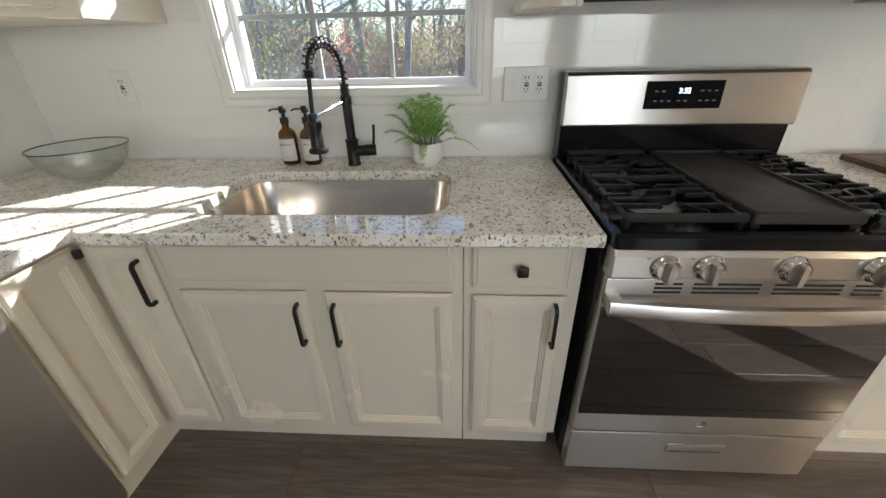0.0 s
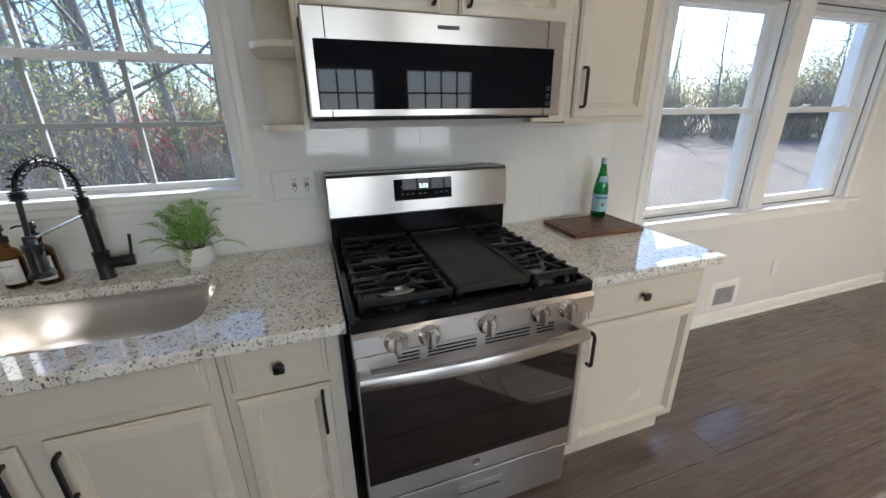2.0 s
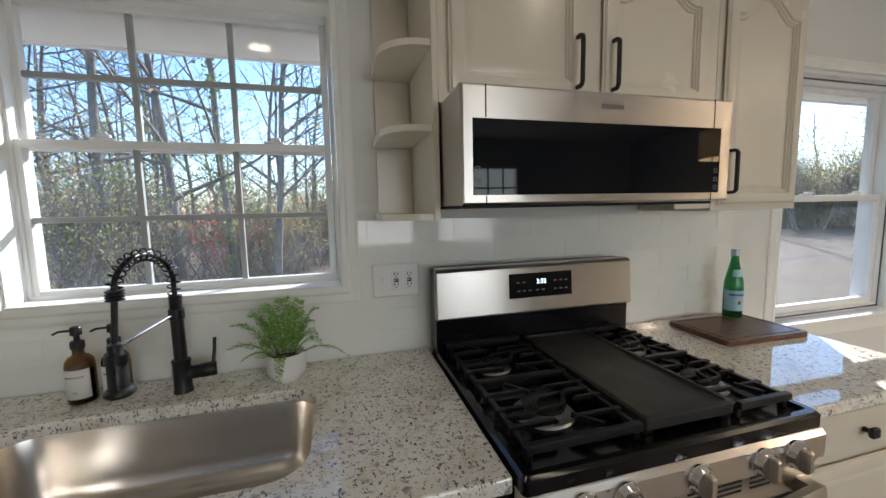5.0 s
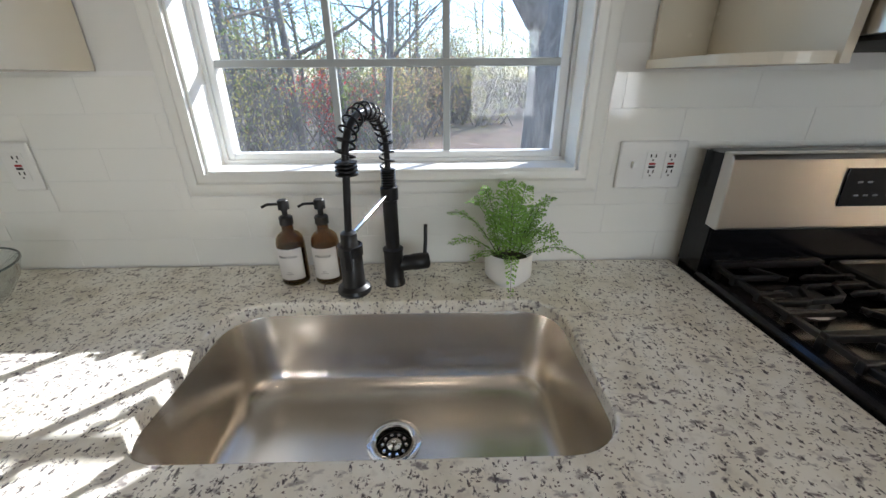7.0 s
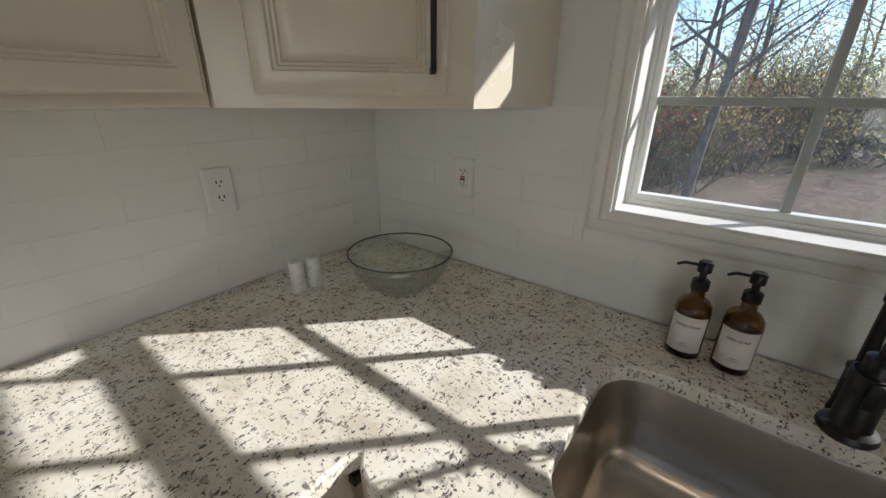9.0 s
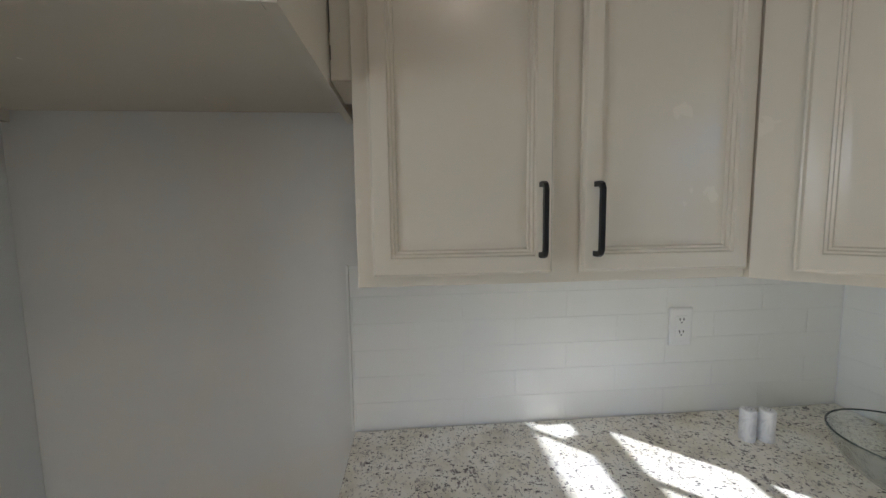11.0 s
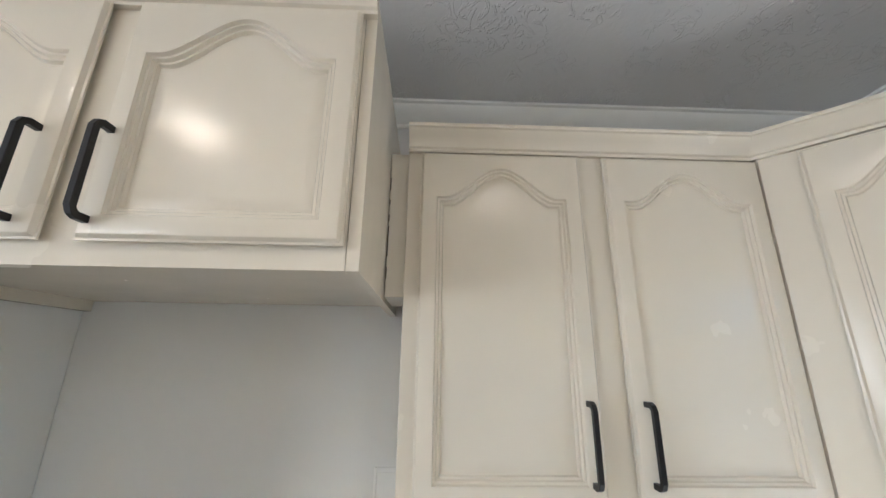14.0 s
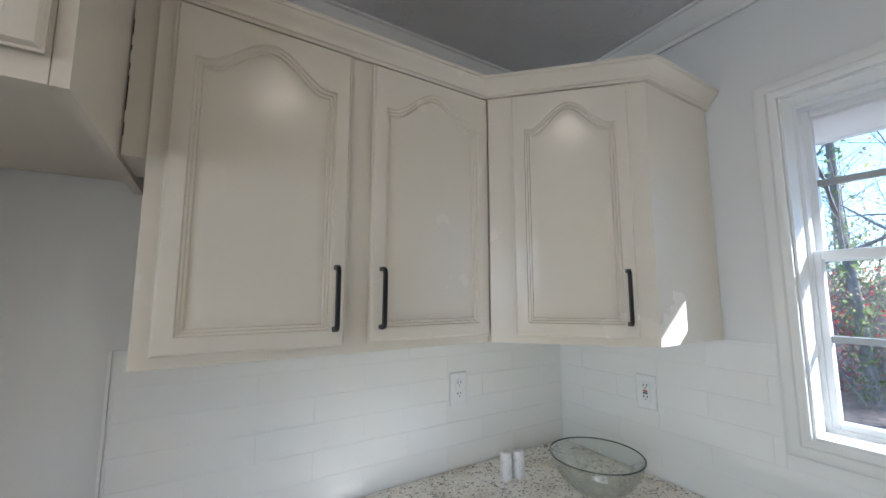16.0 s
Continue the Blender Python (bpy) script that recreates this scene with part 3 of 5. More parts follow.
corner = thing("corner_base_cabinet", (0.35, -0.35, 0), "cream L-shaped corner cabinet with a folding door", "cabinet", "base cabinets")
bm = B()
slab(bm, [(0.02, -0.02), (0.86, -0.02), (0.86, FY), (FX, FY), (FX, -0.885), (0.02, -0.885)], [], 0.135, 0.879)
part("body", bm, CAB, corner)
bm = B()
slab(bm, [(0.03, -0.03), (0.859, -0.03), (0.859, FY + TOE), (FX - TOE, FY + TOE), (FX - TOE, -0.884), (0.03, -0.884)], [], 0.0, 0.134)
part("toe_kick", bm, CAB, corner)
front(corner, m, 0.664, 0.155, 0.181, 0.705, handle="r", hv=0.525)
mw = west(FX, 0, 0)
front(corner, mw, -0.872, 0.155, 0.192, 0.705)
part("hinge", box(B(), FX + 0.016, FX + 0.034, FY - 0.036, FY - 0.02, 0.825, 0.85, chamfer=0.003), BLACK, corner, "black hinge knuckle")

dish = thing("dishwasher", (0.33, -1.2, 0), "stainless steel dishwasher under the worktop", "dishwasher")
part("body", box(B(), 0.03, 0.60, -1.498, -0.892, 0.09, 0.872), DARK, dish)
part("door", box(B(), 0.602, 0.668, -1.496, -0.894, 0.11, 0.872, chamfer=0.008), brushed("dishwasher_steel", (0.50, 0.49, 0.48), 0.36, (1, 0.04, 1), 0.6), dish)
part("toe_kick", box(B(), 0.05, 0.575, -1.496, -0.894, 0.0, 0.088), DARK, dish)
part("handle", box(B(), 0.69, 0.708, -1.45, -0.95, 0.79, 0.812, chamfer=0.006), STEEL, dish, "steel bar handle")
part("end_panel", box(B(), 0.03, FX, -1.512, -1.4985, 0.0, 0.879), CAB, dish, "cream painted end panel")

# wall cabinets
UP0, UP1, UD = 1.392, 2.130, 0.325
CROWN = [(0, 2.110), (0.010, 2.110), (0.010, 2.117), (0.015, 2.120), (0.018, 2.128), (0.026, 2.140), (0.036, 2.148), (0.039, 2.153), (0.044, 2.155), (0.044, 2.163), (0, 2.163)]
ARCH = 0.070


def crown(cab, path, prof=CROWN, label="crown moulding"):
    return part("crown_moulding", mould(B(), path, prof), CAB, cab, label, smooth=30)


wu = thing("wall_cabinet", (0.16, -1.05, UP0), "cream wall cabinet with two cathedral-arch doors", "cabinet", "wall cabinets")
part("body", box(B(), 0.006, UD, -1.448, -0.650, UP0, UP1, chamfer=0.0015), CAB, wu)
mu = west(UD, 0, 0)
front(wu, mu, -1.421, 1.411, 0.355, 0.694, ARCH, "r", 0.04)
front(wu, mu, -1.013, 1.411, 0.358, 0.694, ARCH, "l", 0.04)
crown(wu, [(UD, -1.448), (UD, -0.6465)])

dc = thing("diagonal_wall_cabinet", (0.3, -0.3, UP0), "cream diagonal corner wall cabinet with one arched door", "cabinet", "wall cabinets")
bm = B()
slab(bm, [(0.006, -0.006), (0.640, -0.006), (0.640, -0.340), (UD + 0.012, -0.6485), (0.006, -0.6485)], [], UP0, UP1)
part("body", bm, CAB, dc)
a_, b_pt = Vector((UD + 0.012, -0.6485, 0)), Vector((0.640, -0.340, 0))
md = axes((a_.x, a_.y, 0), b_pt - a_, (1, -1, 0))
front(dc, md, 0.066, 1.411, 0.319, 0.694, ARCH, "r", 0.04)
crown(dc, [(UD + 0.0005, -0.660), (UD + 0.012, -0.6485), (0.640, -0.340), (0.640, -0.004)])

fr = thing("refrigerator_cabinet", (0.3, -1.9, 1.775), "deep cream cabinet with two arched doors over the empty refrigerator space", "cabinet", "wall cabinets")
for nm, bx in (("side_panel", (0.006, 0.589, -1.508, -1.490, 1.775, 2.24)), ("side_panel", (0.006, 0.589, -2.352, -2.334, 1.775, 2.24)), ("top_panel", (0.006, 0.57, -2.333, -1.509, 2.22, 2.24)), ("bottom_panel", (0.006, 0.57, -2.333, -1.509, 1.803, 1.816)), ("face_frame", (0.571, 0.59, -2.333, -1.509, 1.775, 2.22))):
    part(nm, box(B(), *bx), CAB, fr)
mf = west(0.59, 0, 0)
front(fr, mf, -2.300, 1.807, 0.388, 0.402, 0.070, "r", 0.026, margin=0.034, side=0.036)
front(fr, mf, -1.866, 1.807, 0.355, 0.402, 0.070, "l", 0.026, margin=0.034, side=0.018)
crown(fr, [(0.59, -2.354), (0.59, -1.489)], [(o * 1.1, 2.204 + (z - 2.110) * 0.95) for o, z in CROWN])
part("filler_strip", box(B(), 0.15, 0.305, -1.4885, -1.4495, 1.785, 2.118), CAB, fr, "cream filler strip with a worn seam")
for z0, z1 in ((1.822, 1.848), (1.872, 1.941), (1.953, 1.968), (1.992, 2.004), (2.026, 2.058)):
    part("crack", box(B(), 0.3046, 0.3057, -1.4884, -1.4870, z0, z1), DARK, fr, "dark gap in the paint")

mwc = thing("wall_cabinet", (2.45, -0.16, 1.70), "short cream wall cabinet with arched doors over the microwave", "cabinet", "wall cabinets")
part("body", box(B(), 1.995, 2.925, -UD, -0.006, 1.695, UP1, chamfer=0.0015), CAB, mwc)
mn = north(0, -UD, 0)
front(mwc, mn, 2.022, 1.722, 0.402, 0.405, 0.070, "r", 0.028, margin=0.042)
front(mwc, mn, 2.486, 1.722, 0.390, 0.405, 0.070, "l", 0.028, margin=0.042)
crown(mwc, [(1.84, -0.004), (1.84, -UD), (3.318, -UD), (3.318, -0.004)])
part("filler_strip", box(B(), 2.779, 2.925, -UD + 0.001, -UD + 0.019, 1.40, 1.694), CAB, mwc, "cream filler beside the microwave")
ec = thing("wall_cabinet", (3.12, -0.16, UP0), "tall narrow cream wall cabinet with one arched door", "cabinet", "wall cabinets")
part("body", box(B(), 2.9265, 3.316, -UD, -0.006, UP0, UP1, chamfer=0.0015), CAB, ec)
front(ec, mn, 2.948, 1.411, 0.345, 0.712, ARCH, "l", 0.04)

sh = thing("corner_shelf", (1.92, -0.16, 1.385), "cream open end shelf with three rounded boards", "shelf")
part("back_board", box(B(), 1.86, 1.978, -0.016, -0.006, 1.387, 2.13), CAB, sh)
part("side_board", box(B(), 1.979, 1.9945, -UD, -0.006, 1.387, 2.13), CAB, sh)


def shelf_board(x0, x1, y0, z0, z1):
    r = x1 - x0 - 0.02
    out = [(x1, -0.017), (x0, -0.017), (x0, y0 + r)]
    out += [(x0 + r - r * math.cos(radians(9 * k)), y0 + r - r * math.sin(radians(9 * k))) for k in range(1, 11)]
    return slab(B(), out + [(x1, y0)], [], z0, z1)


part("top_board", box(B(), 1.846, 1.9785, -0.322, -0.017, 2.095, 2.109), CAB, sh)
for z in (1.387, 1.622, 1.838):
    part("shelf_board", shelf_board(1.848, 1.9785, -0.318, z, z + 0.018), CAB, sh, bevel=0.002)

# ---- worktops and sink ----
TOP, UNDER = 0.914, 0.880
HOLE = rounded(0.925, 1.645, -0.592, -0.206, 0.085)
wt = thing("worktop", (1.0, -0.35, UNDER), "polished speckled cream granite worktop with an undermount sink", "worktop")
bm = slab(B(), [(0.008, -0.008), (2.020, -0.008), (2.020, -0.712), (0.735, -0.712), (0.708, -0.702), (0.692, -0.686), (0.683, -0.712), (0.683, -1.518), (0.008, -1.518)], [HOLE], UNDER, TOP)
part("slab", bm, GRANITE, wt, bevel=0.005)
wt2 = thing("worktop", (3.1, -0.35, UNDER), "polished speckled cream granite worktop at the end of the run", "worktop")
part("slab", slab(B(), [(2.802, -0.008), (3.440, -0.008), (3.440, -0.706), (2.802, -0.706)], [], UNDER, TOP), GRANITE, wt2, bevel=0.005)

sk = thing("sink", (1.285, -0.40, 0.69), "brushed stainless steel undermount sink, empty", "sink")


def sink_ring(grow, z, r):
    return [(x, y, z) for x, y in rounded(0.925 - grow, 1.645 + grow, -0.592 - grow, -0.206 + grow, r)]


bm = B()
prof = [(0.03, 0.8785, 0.10), (0.006, 0.8785, 0.09), (0.004, 0.872, 0.088), (-0.012, 0.75, 0.085), (-0.018, 0.722, 0.083), (-0.032, 0.704, 0.078), (-0.056, 0.694, 0.068), (-0.085, 0.690, 0.055)]
loft(bm, [sink_ring(*p) for p in prof], caps=False)
last = [v for v in bm.verts if abs(v.co.z - 0.690) < 1e-6]
ring = [bm.verts.new((1.286 + 0.056 * math.cos(a), -0.386 + 0.056 * math.sin(a), 0.688)) for a in [2 * math.pi * k / len(last) + radians(38) for k in range(len(last))]]
key = lambda v: math.atan2(v.co.y + 0.386, v.co.x - 1.286)
last.sort(key=key), ring.sort(key=key)
for i in range(len(last)):
    j = (i + 1) % len(last)
    face(bm, (last[i], last[j], ring[j], ring[i]))
part("bowl", bm, SINKSTEEL, sk, smooth=60)
part("drain_ring", lathe(B(), (1.286, -0.386, 0.0), [(0.036, 0.676), (0.037, 0.690), (0.044, 0.693), (0.056, 0.691), (0.0565, 0.686)], caps=False), CHROME, sk, "polished drain rim", smooth=50)
bm = lathe(B(), (1.286, -0.386, 0.0), [(0.037, 0.668), (0.037, 0.672), (0.001, 0.672)])
part("drain_well", bm, DARK, sk)
basket = part("basket", lathe(B(), (1.286, -0.386, 0), [(0.015, 0.672), (0.015, 0.682), (0.006, 0.684), (0.005, 0.692), (0.002, 0.693)], 16), CHROME, sk, "polished strainer basket", smooth=40)
for k in range(10):
    a = 2 * math.pi * k / 10
    part("stud", lathe(B(), (1.286 + 0.024 * math.cos(a), -0.386 + 0.024 * math.sin(a), 0), [(0.0045, 0.672), (0.0045, 0.680), (0.003, 0.682)], 8), CHROME, basket, smooth=40)

# ---- range ----
RX0, RX1 = 2.026, 2.794
rg = thing("gas_range", (2.41, -0.38, 0), "stainless steel gas range with black cooktop and oven window", "range")
part("body", box(B(), RX0 + 0.004, RX1 - 0.004, -0.665, -0.03, 0.03, 0.905), plain("black_side_panel", (0.012, 0.012, 0.013), 0.35), rg)
for x in (RX0 + 0.05, RX1 - 0.05):
    for y in (-0.62, -0.08):
        part("foot", lathe(B(), (x, y, 0), [(0.018, 0), (0.018, 0.012), (0.008, 0.014), (0.008, 0.031)], 12), DARK, rg)
# cooktop with a raised rim
bm = B()
L = lambda g, z: [(x, y, z) for x, y in rounded(RX0 + g, RX1 - g, -0.742 + g, -0.10 - g * 0.5, 0.012, 4)]
loft(bm, [L(0.0, 0.893), L(0.0, 0.922), L(0.006, 0.929), L(0.020, 0.929), L(0.028, 0.917), L(0.04, 0.915)])
part("cooktop", bm, ENAMEL, rg, "glossy black enamel cooktop", smooth=40)
# control panel, leaning back
bm = B()
sec = [(-0.700, 0.893), (-0.742, 0.893), (-0.752, 0.880), (-0.752, 0.826), (-0.744, 0.816), (-0.700, 0.816)]
loft(bm, [[(x, y, z) for y, z in sec] for x in (RX0 + 0.001, RX1 - 0.001)])
panel = part("control_panel", bm, STEEL, rg, bevel=0.003)
for x in (2.144, 2.239, 2.417, 2.593, 2.689):
    kb = lathe(B(), (0, 0, 0), [(0.032, 0), (0.033, 0.005), (0.030, 0.008), (0.0275, 0.017), (0.0255, 0.020), (0.0, 0.0205)], 28)
    kp = part("knob", placed(kb, north(x, -0.752, 0.855)), CHROME, panel, "round steel burner knob", smooth=40)
    grip = loft(B(), [[(u * s, v * s, w) for u, v in rounded(-0.0075, 0.0075, -0.031, 0.022, 0.004, 3)] for s, w in ((1, 0.010), (1, 0.031), (0.8, 0.036))])
    part("grip", placed(grip, north(x, -0.752, 0.855)), STEEL, kp, smooth=40)
    tick = box(B(), x - 0.045, x - 0.037, -0.7535, -0.7515, 0.876, 0.878)
    part("mark", tick, INK, panel)
# oven door
od = part("oven_door", box(B(), RX0 + 0.006, RX1 - 0.006, -0.715, -0.667, 0.236, 0.806, chamfer=0.003), STEEL, rg, "steel oven door with dark window")
part("window", box(B(), RX0 + 0.012, RX1 - 0.012, -0.7195, -0.7155, 0.318, 0.716, chamfer=0.001), OVENGLASS, od, "black glass oven window")
part("vent_strip", box(B(), RX0 + 0.008, RX1 - 0.008, -0.722, -0.7155, 0.752, 0.803, chamfer=0.002), STEEL, od)
for x0, x1 in ((2.150, 2.215), (2.240, 2.395), (2.425, 2.580), (2.605, 2.670)):
    for z in (0.766, 0.778, 0.790):
        part("slot", box(B(), x0, x1, -0.7235, -0.7195, z - 0.0028, z + 0.0028, chamfer=0.001), DARK, od)
bm = B()
pts = [(RX0 + 0.012 + (RX1 - RX0 - 0.024) * k / 20, -0.756 - 0.026 * math.sin(math.pi * k / 20), 0.742) for k in range(21)]
sweep(bm, pts, [(-0.009, -0.02), (0.007, -0.02), (0.011, -0.012), (0.011, 0.012), (0.007, 0.02), (-0.009, 0.02)])
for x in (RX0 + 0.028, RX1 - 0.028):
    box(bm, x - 0.016, x + 0.016, -0.758, -0.714, 0.724, 0.762, chamfer=0.003)
part("handle", bm, STEEL, od, "wide bowed steel handle", smooth=40)
part("badge", placed(lathe(B(), (0, 0, 0), [(0.0155, 0), (0.0155, 0.003), (0.013, 0.0035), (0.012, 0.0028), (0.0, 0.0028)], 28), north(2.407, -0.715, 0.283)), CHROME, od, "round steel maker's badge", smooth=40)
bm = box(B(), RX0 + 0.006, RX1 - 0.006, -0.712, -0.667, 0.040, 0.226, chamfer=0.004)
dr = part("drawer", bm, STEEL, rg, "steel storage drawer")
part("grip_recess", box(B(), 2.340, 2.512, -0.7135, -0.7115, 0.138, 0.178), DARK, dr)
bm = B()
casing(bm, 2.346, 2.506, 0.144, 0.172, [(0, 0), (0.006, 0.0), (0.008, 0.004), (0, 0.004)], -0.7125)
box(bm, 2.346, 2.506, -0.7175, -0.7136, 0.152, 0.172)
part("grip", bm, STEEL, dr)
# backguard
bm = B()
sec = [(-0.03, 0.905), (-0.112, 0.905), (-0.112, 1.045), (-0.095, 1.05), (-0.090, 1.21), (-0.03, 1.216)]
loft(bm, [[(x, y, z) for y, z in sec] for x in (RX0 + 0.006, RX1 - 0.006)])
back = part("backguard", bm, ENAMEL, rg, "black enamel backguard", bevel=0.003)
bm = B()
sec = [(-0.092, 1.046), (-0.128, 1.044), (-0.134, 1.050), (-0.124, 1.205), (-0.116, 1.216), (-0.09, 1.219)]
loft(bm, [[(x, y, z) for y, z in sec] for x in (RX0 + 0.0008, RX1 - 0.0008)])
hood = part("console", bm, STEEL, back, "brushed steel console", bevel=0.003)
for x0, x1 in ((RX0 + 0.0015, RX0 + 0.0058), (RX1 - 0.0058, RX1 - 0.0015)):
    part("end_cap", box(B(), x0, x1, -0.1115, -0.03, 0.93, 1.214, chamfer=0.001), ENAMEL, back)
lean = Matrix.Rotation(radians(-3.7), 4, "X")
mc = north(2.41, -0.1295, 1.143) @ lean
part("display", placed(box(B(), -0.123, 0.123, -0.043, 0.043, -0.002, 0.0025, chamfer=0.001), mc), BLACKGLASS, back, "black glass clock display")
part("digits", words("3:32", 0.023, mc @ Matrix.Translation((0.0, 0.012, 0.003))), LITDIGIT, back, "lit clock digits")
for u, v, n in ((-0.095, 0.012, 2), (-0.095, -0.018, 3), (0.05, 0.012, 3), (0.05, -0.018, 3), (-0.02, -0.018, 2)):
    for k in range(n):
        part("glyph", placed(box(B(), u + k * 0.022, u + k * 0.022 + 0.011, v - 0.002, v + 0.002, 0.0026, 0.003), mc), GLYPH, back)
# burners, grates, griddle
for x, y, r in ((2.172, -0.25, 0.030), (2.188, -0.53, 0.048), (2.672, -0.25, 0.036), (2.672, -0.53, 0.042)):
    b = part("burner", lathe(B(), (x, y, 0), [(r + 0.028, 0.9155), (r + 0.024, 0.921), (r + 0.006, 0.924), (r + 0.004, 0.934), (r, 0.936)], 28), plain("burner_metal", (0.45, 0.45, 0.45), 0.32, 0.9), rg, "aluminium burner base", smooth=40)
    part("cap", lathe(B(), (x, y, 0), [(r + 0.004, 0.936), (r + 0.005, 0.942), (r - 0.003, 0.946), (0.0, 0.947)], 28), IRON, b, "black burner cap", smooth=40)


def grate(x0, x1):
    """One cast grate: outer rails, comb bars from both sides, crossing curved fingers."""
    g = part("grate", B(), IRON, rg, "black cast iron grate")
    y0, y1, zt = -0.690, -0.118, 0.956
    bm = B()
    s = rect(0.0065, 0.007)
    z = zt - 0.007
    for x in (x0, x1):
        sweep(bm, [(x, y0, z - 0.012), (x, y0 + 0.02, z - 0.004), (x, y1, z - 0.004)], rect(0.006, 0.006))
    for y in (y0, y1, (y0 + y1) / 2):
        sweep(bm, [(x0 - 0.006, y, z), (x1 + 0.006, y, z)], rect(0.008, 0.009))
    mid, hx = (x0 + x1) / 2, (x1 - x0) / 2
    for k in range(1, 8):
        if k == 4:
            continue
        y = y0 + (y1 - y0) * k / 8
        short = hx * (0.42 if k in (2, 6) else 0.78)
        for xa, sg in ((x0, 1), (x1, -1)):
            box(bm, xa - 0.012, xa + 0.012, y - 0.007, y + 0.007, z - 0.016, z + 0.006)
            sweep(bm, [(xa - sg * 0.004, y, z), (xa + sg * short, y, z), (xa + sg * (short + 0.005), y, z - 0.007)], rect(0.0042, 0.0065))
    hy = (y1 - y0) / 4
    for cy in (y0 + hy, y1 - hy):
        # two bars that bend round the burner from either side
        for sg in (-1, 1):
            pts = [(mid + sg * hx * a, cy + sg * hy * b, z + 0.001) for a, b in ((-1, -0.24), (-0.55, -0.26), (-0.40, -0.20), (-0.24, 0.10), (-0.12, 0.17), (0.3, 0.20), (1, 0.22))]
            sweep(bm, pts, rect(0.0048, 0.007))
            sweep(bm, [(mid - sg * hx * 0.5, cy + sg * hy * 0.82, z), (mid - sg * hx * 0.16, cy + sg * hy * 0.42, z)], rect(0.0045, 0.006))
    for x in (x0, x1):
        for y in (y0 + 0.01, (y0 + y1) / 2, y1 - 0.01):
            box(bm, x - 0.007, x + 0.007, y - 0.008, y + 0.008, 0.9165, z)
    bmesh.ops.translate(bm, verts=bm.verts, vec=-ORG[rg])
    bmesh.ops.recalc_face_normals(bm, faces=bm.faces)
    bm.to_mesh(g.data)
    bm.free()
    mod = g.modifiers.new("bevel", "BEVEL")
    mod.width, mod.segments = 0.0015, 1
    return g


grate(2.066, 2.322)
grate(2.606, 2.756)
bm = B()
gl_ = lambda g, z: [(x, y, z) for x, y in rounded(2.342 + g, 2.592 - g, -0.690 + g, -0.120 - g, 0.010, 4)]
loft(bm, [gl_(0.004, 0.930), gl_(0.0, 0.934), gl_(0.0, 0.956), gl_(0.005, 0.960), gl_(0.010, 0.960), gl_(0.014, 0.954), gl_(0.03, 0.9525)])
for x in (2.36, 2.574):
    for y in (-0.67, -0.14):
        box(bm, x - 0.01, x + 0.01, y - 0.01, y + 0.01, 0.916, 0.935)
part("griddle", bm, GRIDDLE, rg, "flat cast iron griddle plate", smooth=40)

# ---- microwave ----
MX0, MX1, MY = 1.998, 2.775, -0.500
mo = thing("microwave", (2.385, -0.25, 1.42), "stainless steel low-profile microwave under the wall cabinet", "microwave")
part("body", box(B(), MX0 + 0.001, MX1 - 0.002, MY + 0.0305, -0.01, 1.424, 1.690, chamfer=0.001), STEEL, mo)
part("underside", box(B(), MX0 + 0.01, MX1 - 0.01, MY + 0.04, -0.02, 1.416, 1.4235), DARK, mo, "dark underside with vent")
bm = B()
yy = MY
r4 = lambda o, d: [(MX0 + o, yy - d, 1.424 + o), (MX1 - o, yy - d, 1.424 + o), (MX1 - o, yy - d, 1.692 - o), (MX0 + o, yy - d, 1.692 - o)]
inner = lambda d: [(2.024, yy - d, 1.446), (2.738, yy - d, 1.446), (2.738, yy - d, 1.617), (2.024, yy - d, 1.617)]
loft(bm, [r4(0, -0.03), r4(0, -0.004), r4(0.005, 0.002), [(a, b - 0.0, c) for a, b, c in inner(0.002)], inner(-0.004)], caps=False)
mf_ = part("front_frame", bm, STEEL, mo, "brushed steel front")
part("window", box(B(), 2.023, 2.739, MY - 0.0005, MY + 0.006, 1.445, 1.618), BLACKGLASS, mo, "black glass door")
for x in (2.056, 2.712):
    part("seam", box(B(), x - 0.0016, x + 0.0016, MY - 0.0026, MY + 0.004, 1.619, 1.690), DARK, mo)
    part("seam", box(B(), x - 0.0016, x + 0.0016, MY - 0.0026, MY + 0.004, 1.426, 1.444), DARK, mo)
for x, z in ((2.036, 1.505), (2.036, 1.478), (2.726, 1.505), (2.726, 1.482), (2.726, 1.46)):
    bm = B()
    casing(bm, x - 0.004, x + 0.004, z - 0.004, z + 0.004, [(0, 0), (0.0015, 0), (0.0015, 0.0006), (0, 0.0006)], MY - 0.0008)
    part("key", bm, GLYPH, mo)
part("badge", box(B(), 2.358, 2.422, MY - 0.0032, MY - 0.0018, 1.652, 1.662), INK, mo, "small dark maker's mark")

# ---- things on the worktops ----
fa = thing("kitchen_faucet", (1.277, -0.119, TOP), "matt black spring pull-down faucet behind the sink", "faucet")
bx, by = 1.277, -0.119
hx, hy = 1.227, -0.322
part("body", lathe(B(), (bx, by, 0), [(0.0245, TOP), (0.0245, 0.921), (0.0225, 0.924), (0.0225, 1.000), (0.024, 1.003), (0.024, 1.008), (0.0165, 1.012), (0.0165, 1.125), (0.0195, 1.128), (0.0195, 1.155), (0.015, 1.158)], 28), BLACK, fa, smooth=40)
bm = B()
for k in range(7):
    lathe(bm, (bx, by, 0), [(0.0125, 1.157 + k * 0.0055), (0.0165, 1.159 + k * 0.0055), (0.0165, 1.1605 + k * 0.0055), (0.0125, 1.1625 + k * 0.0055)], 20)
part("ridged_collar", bm, BLACK, fa, smooth=40)
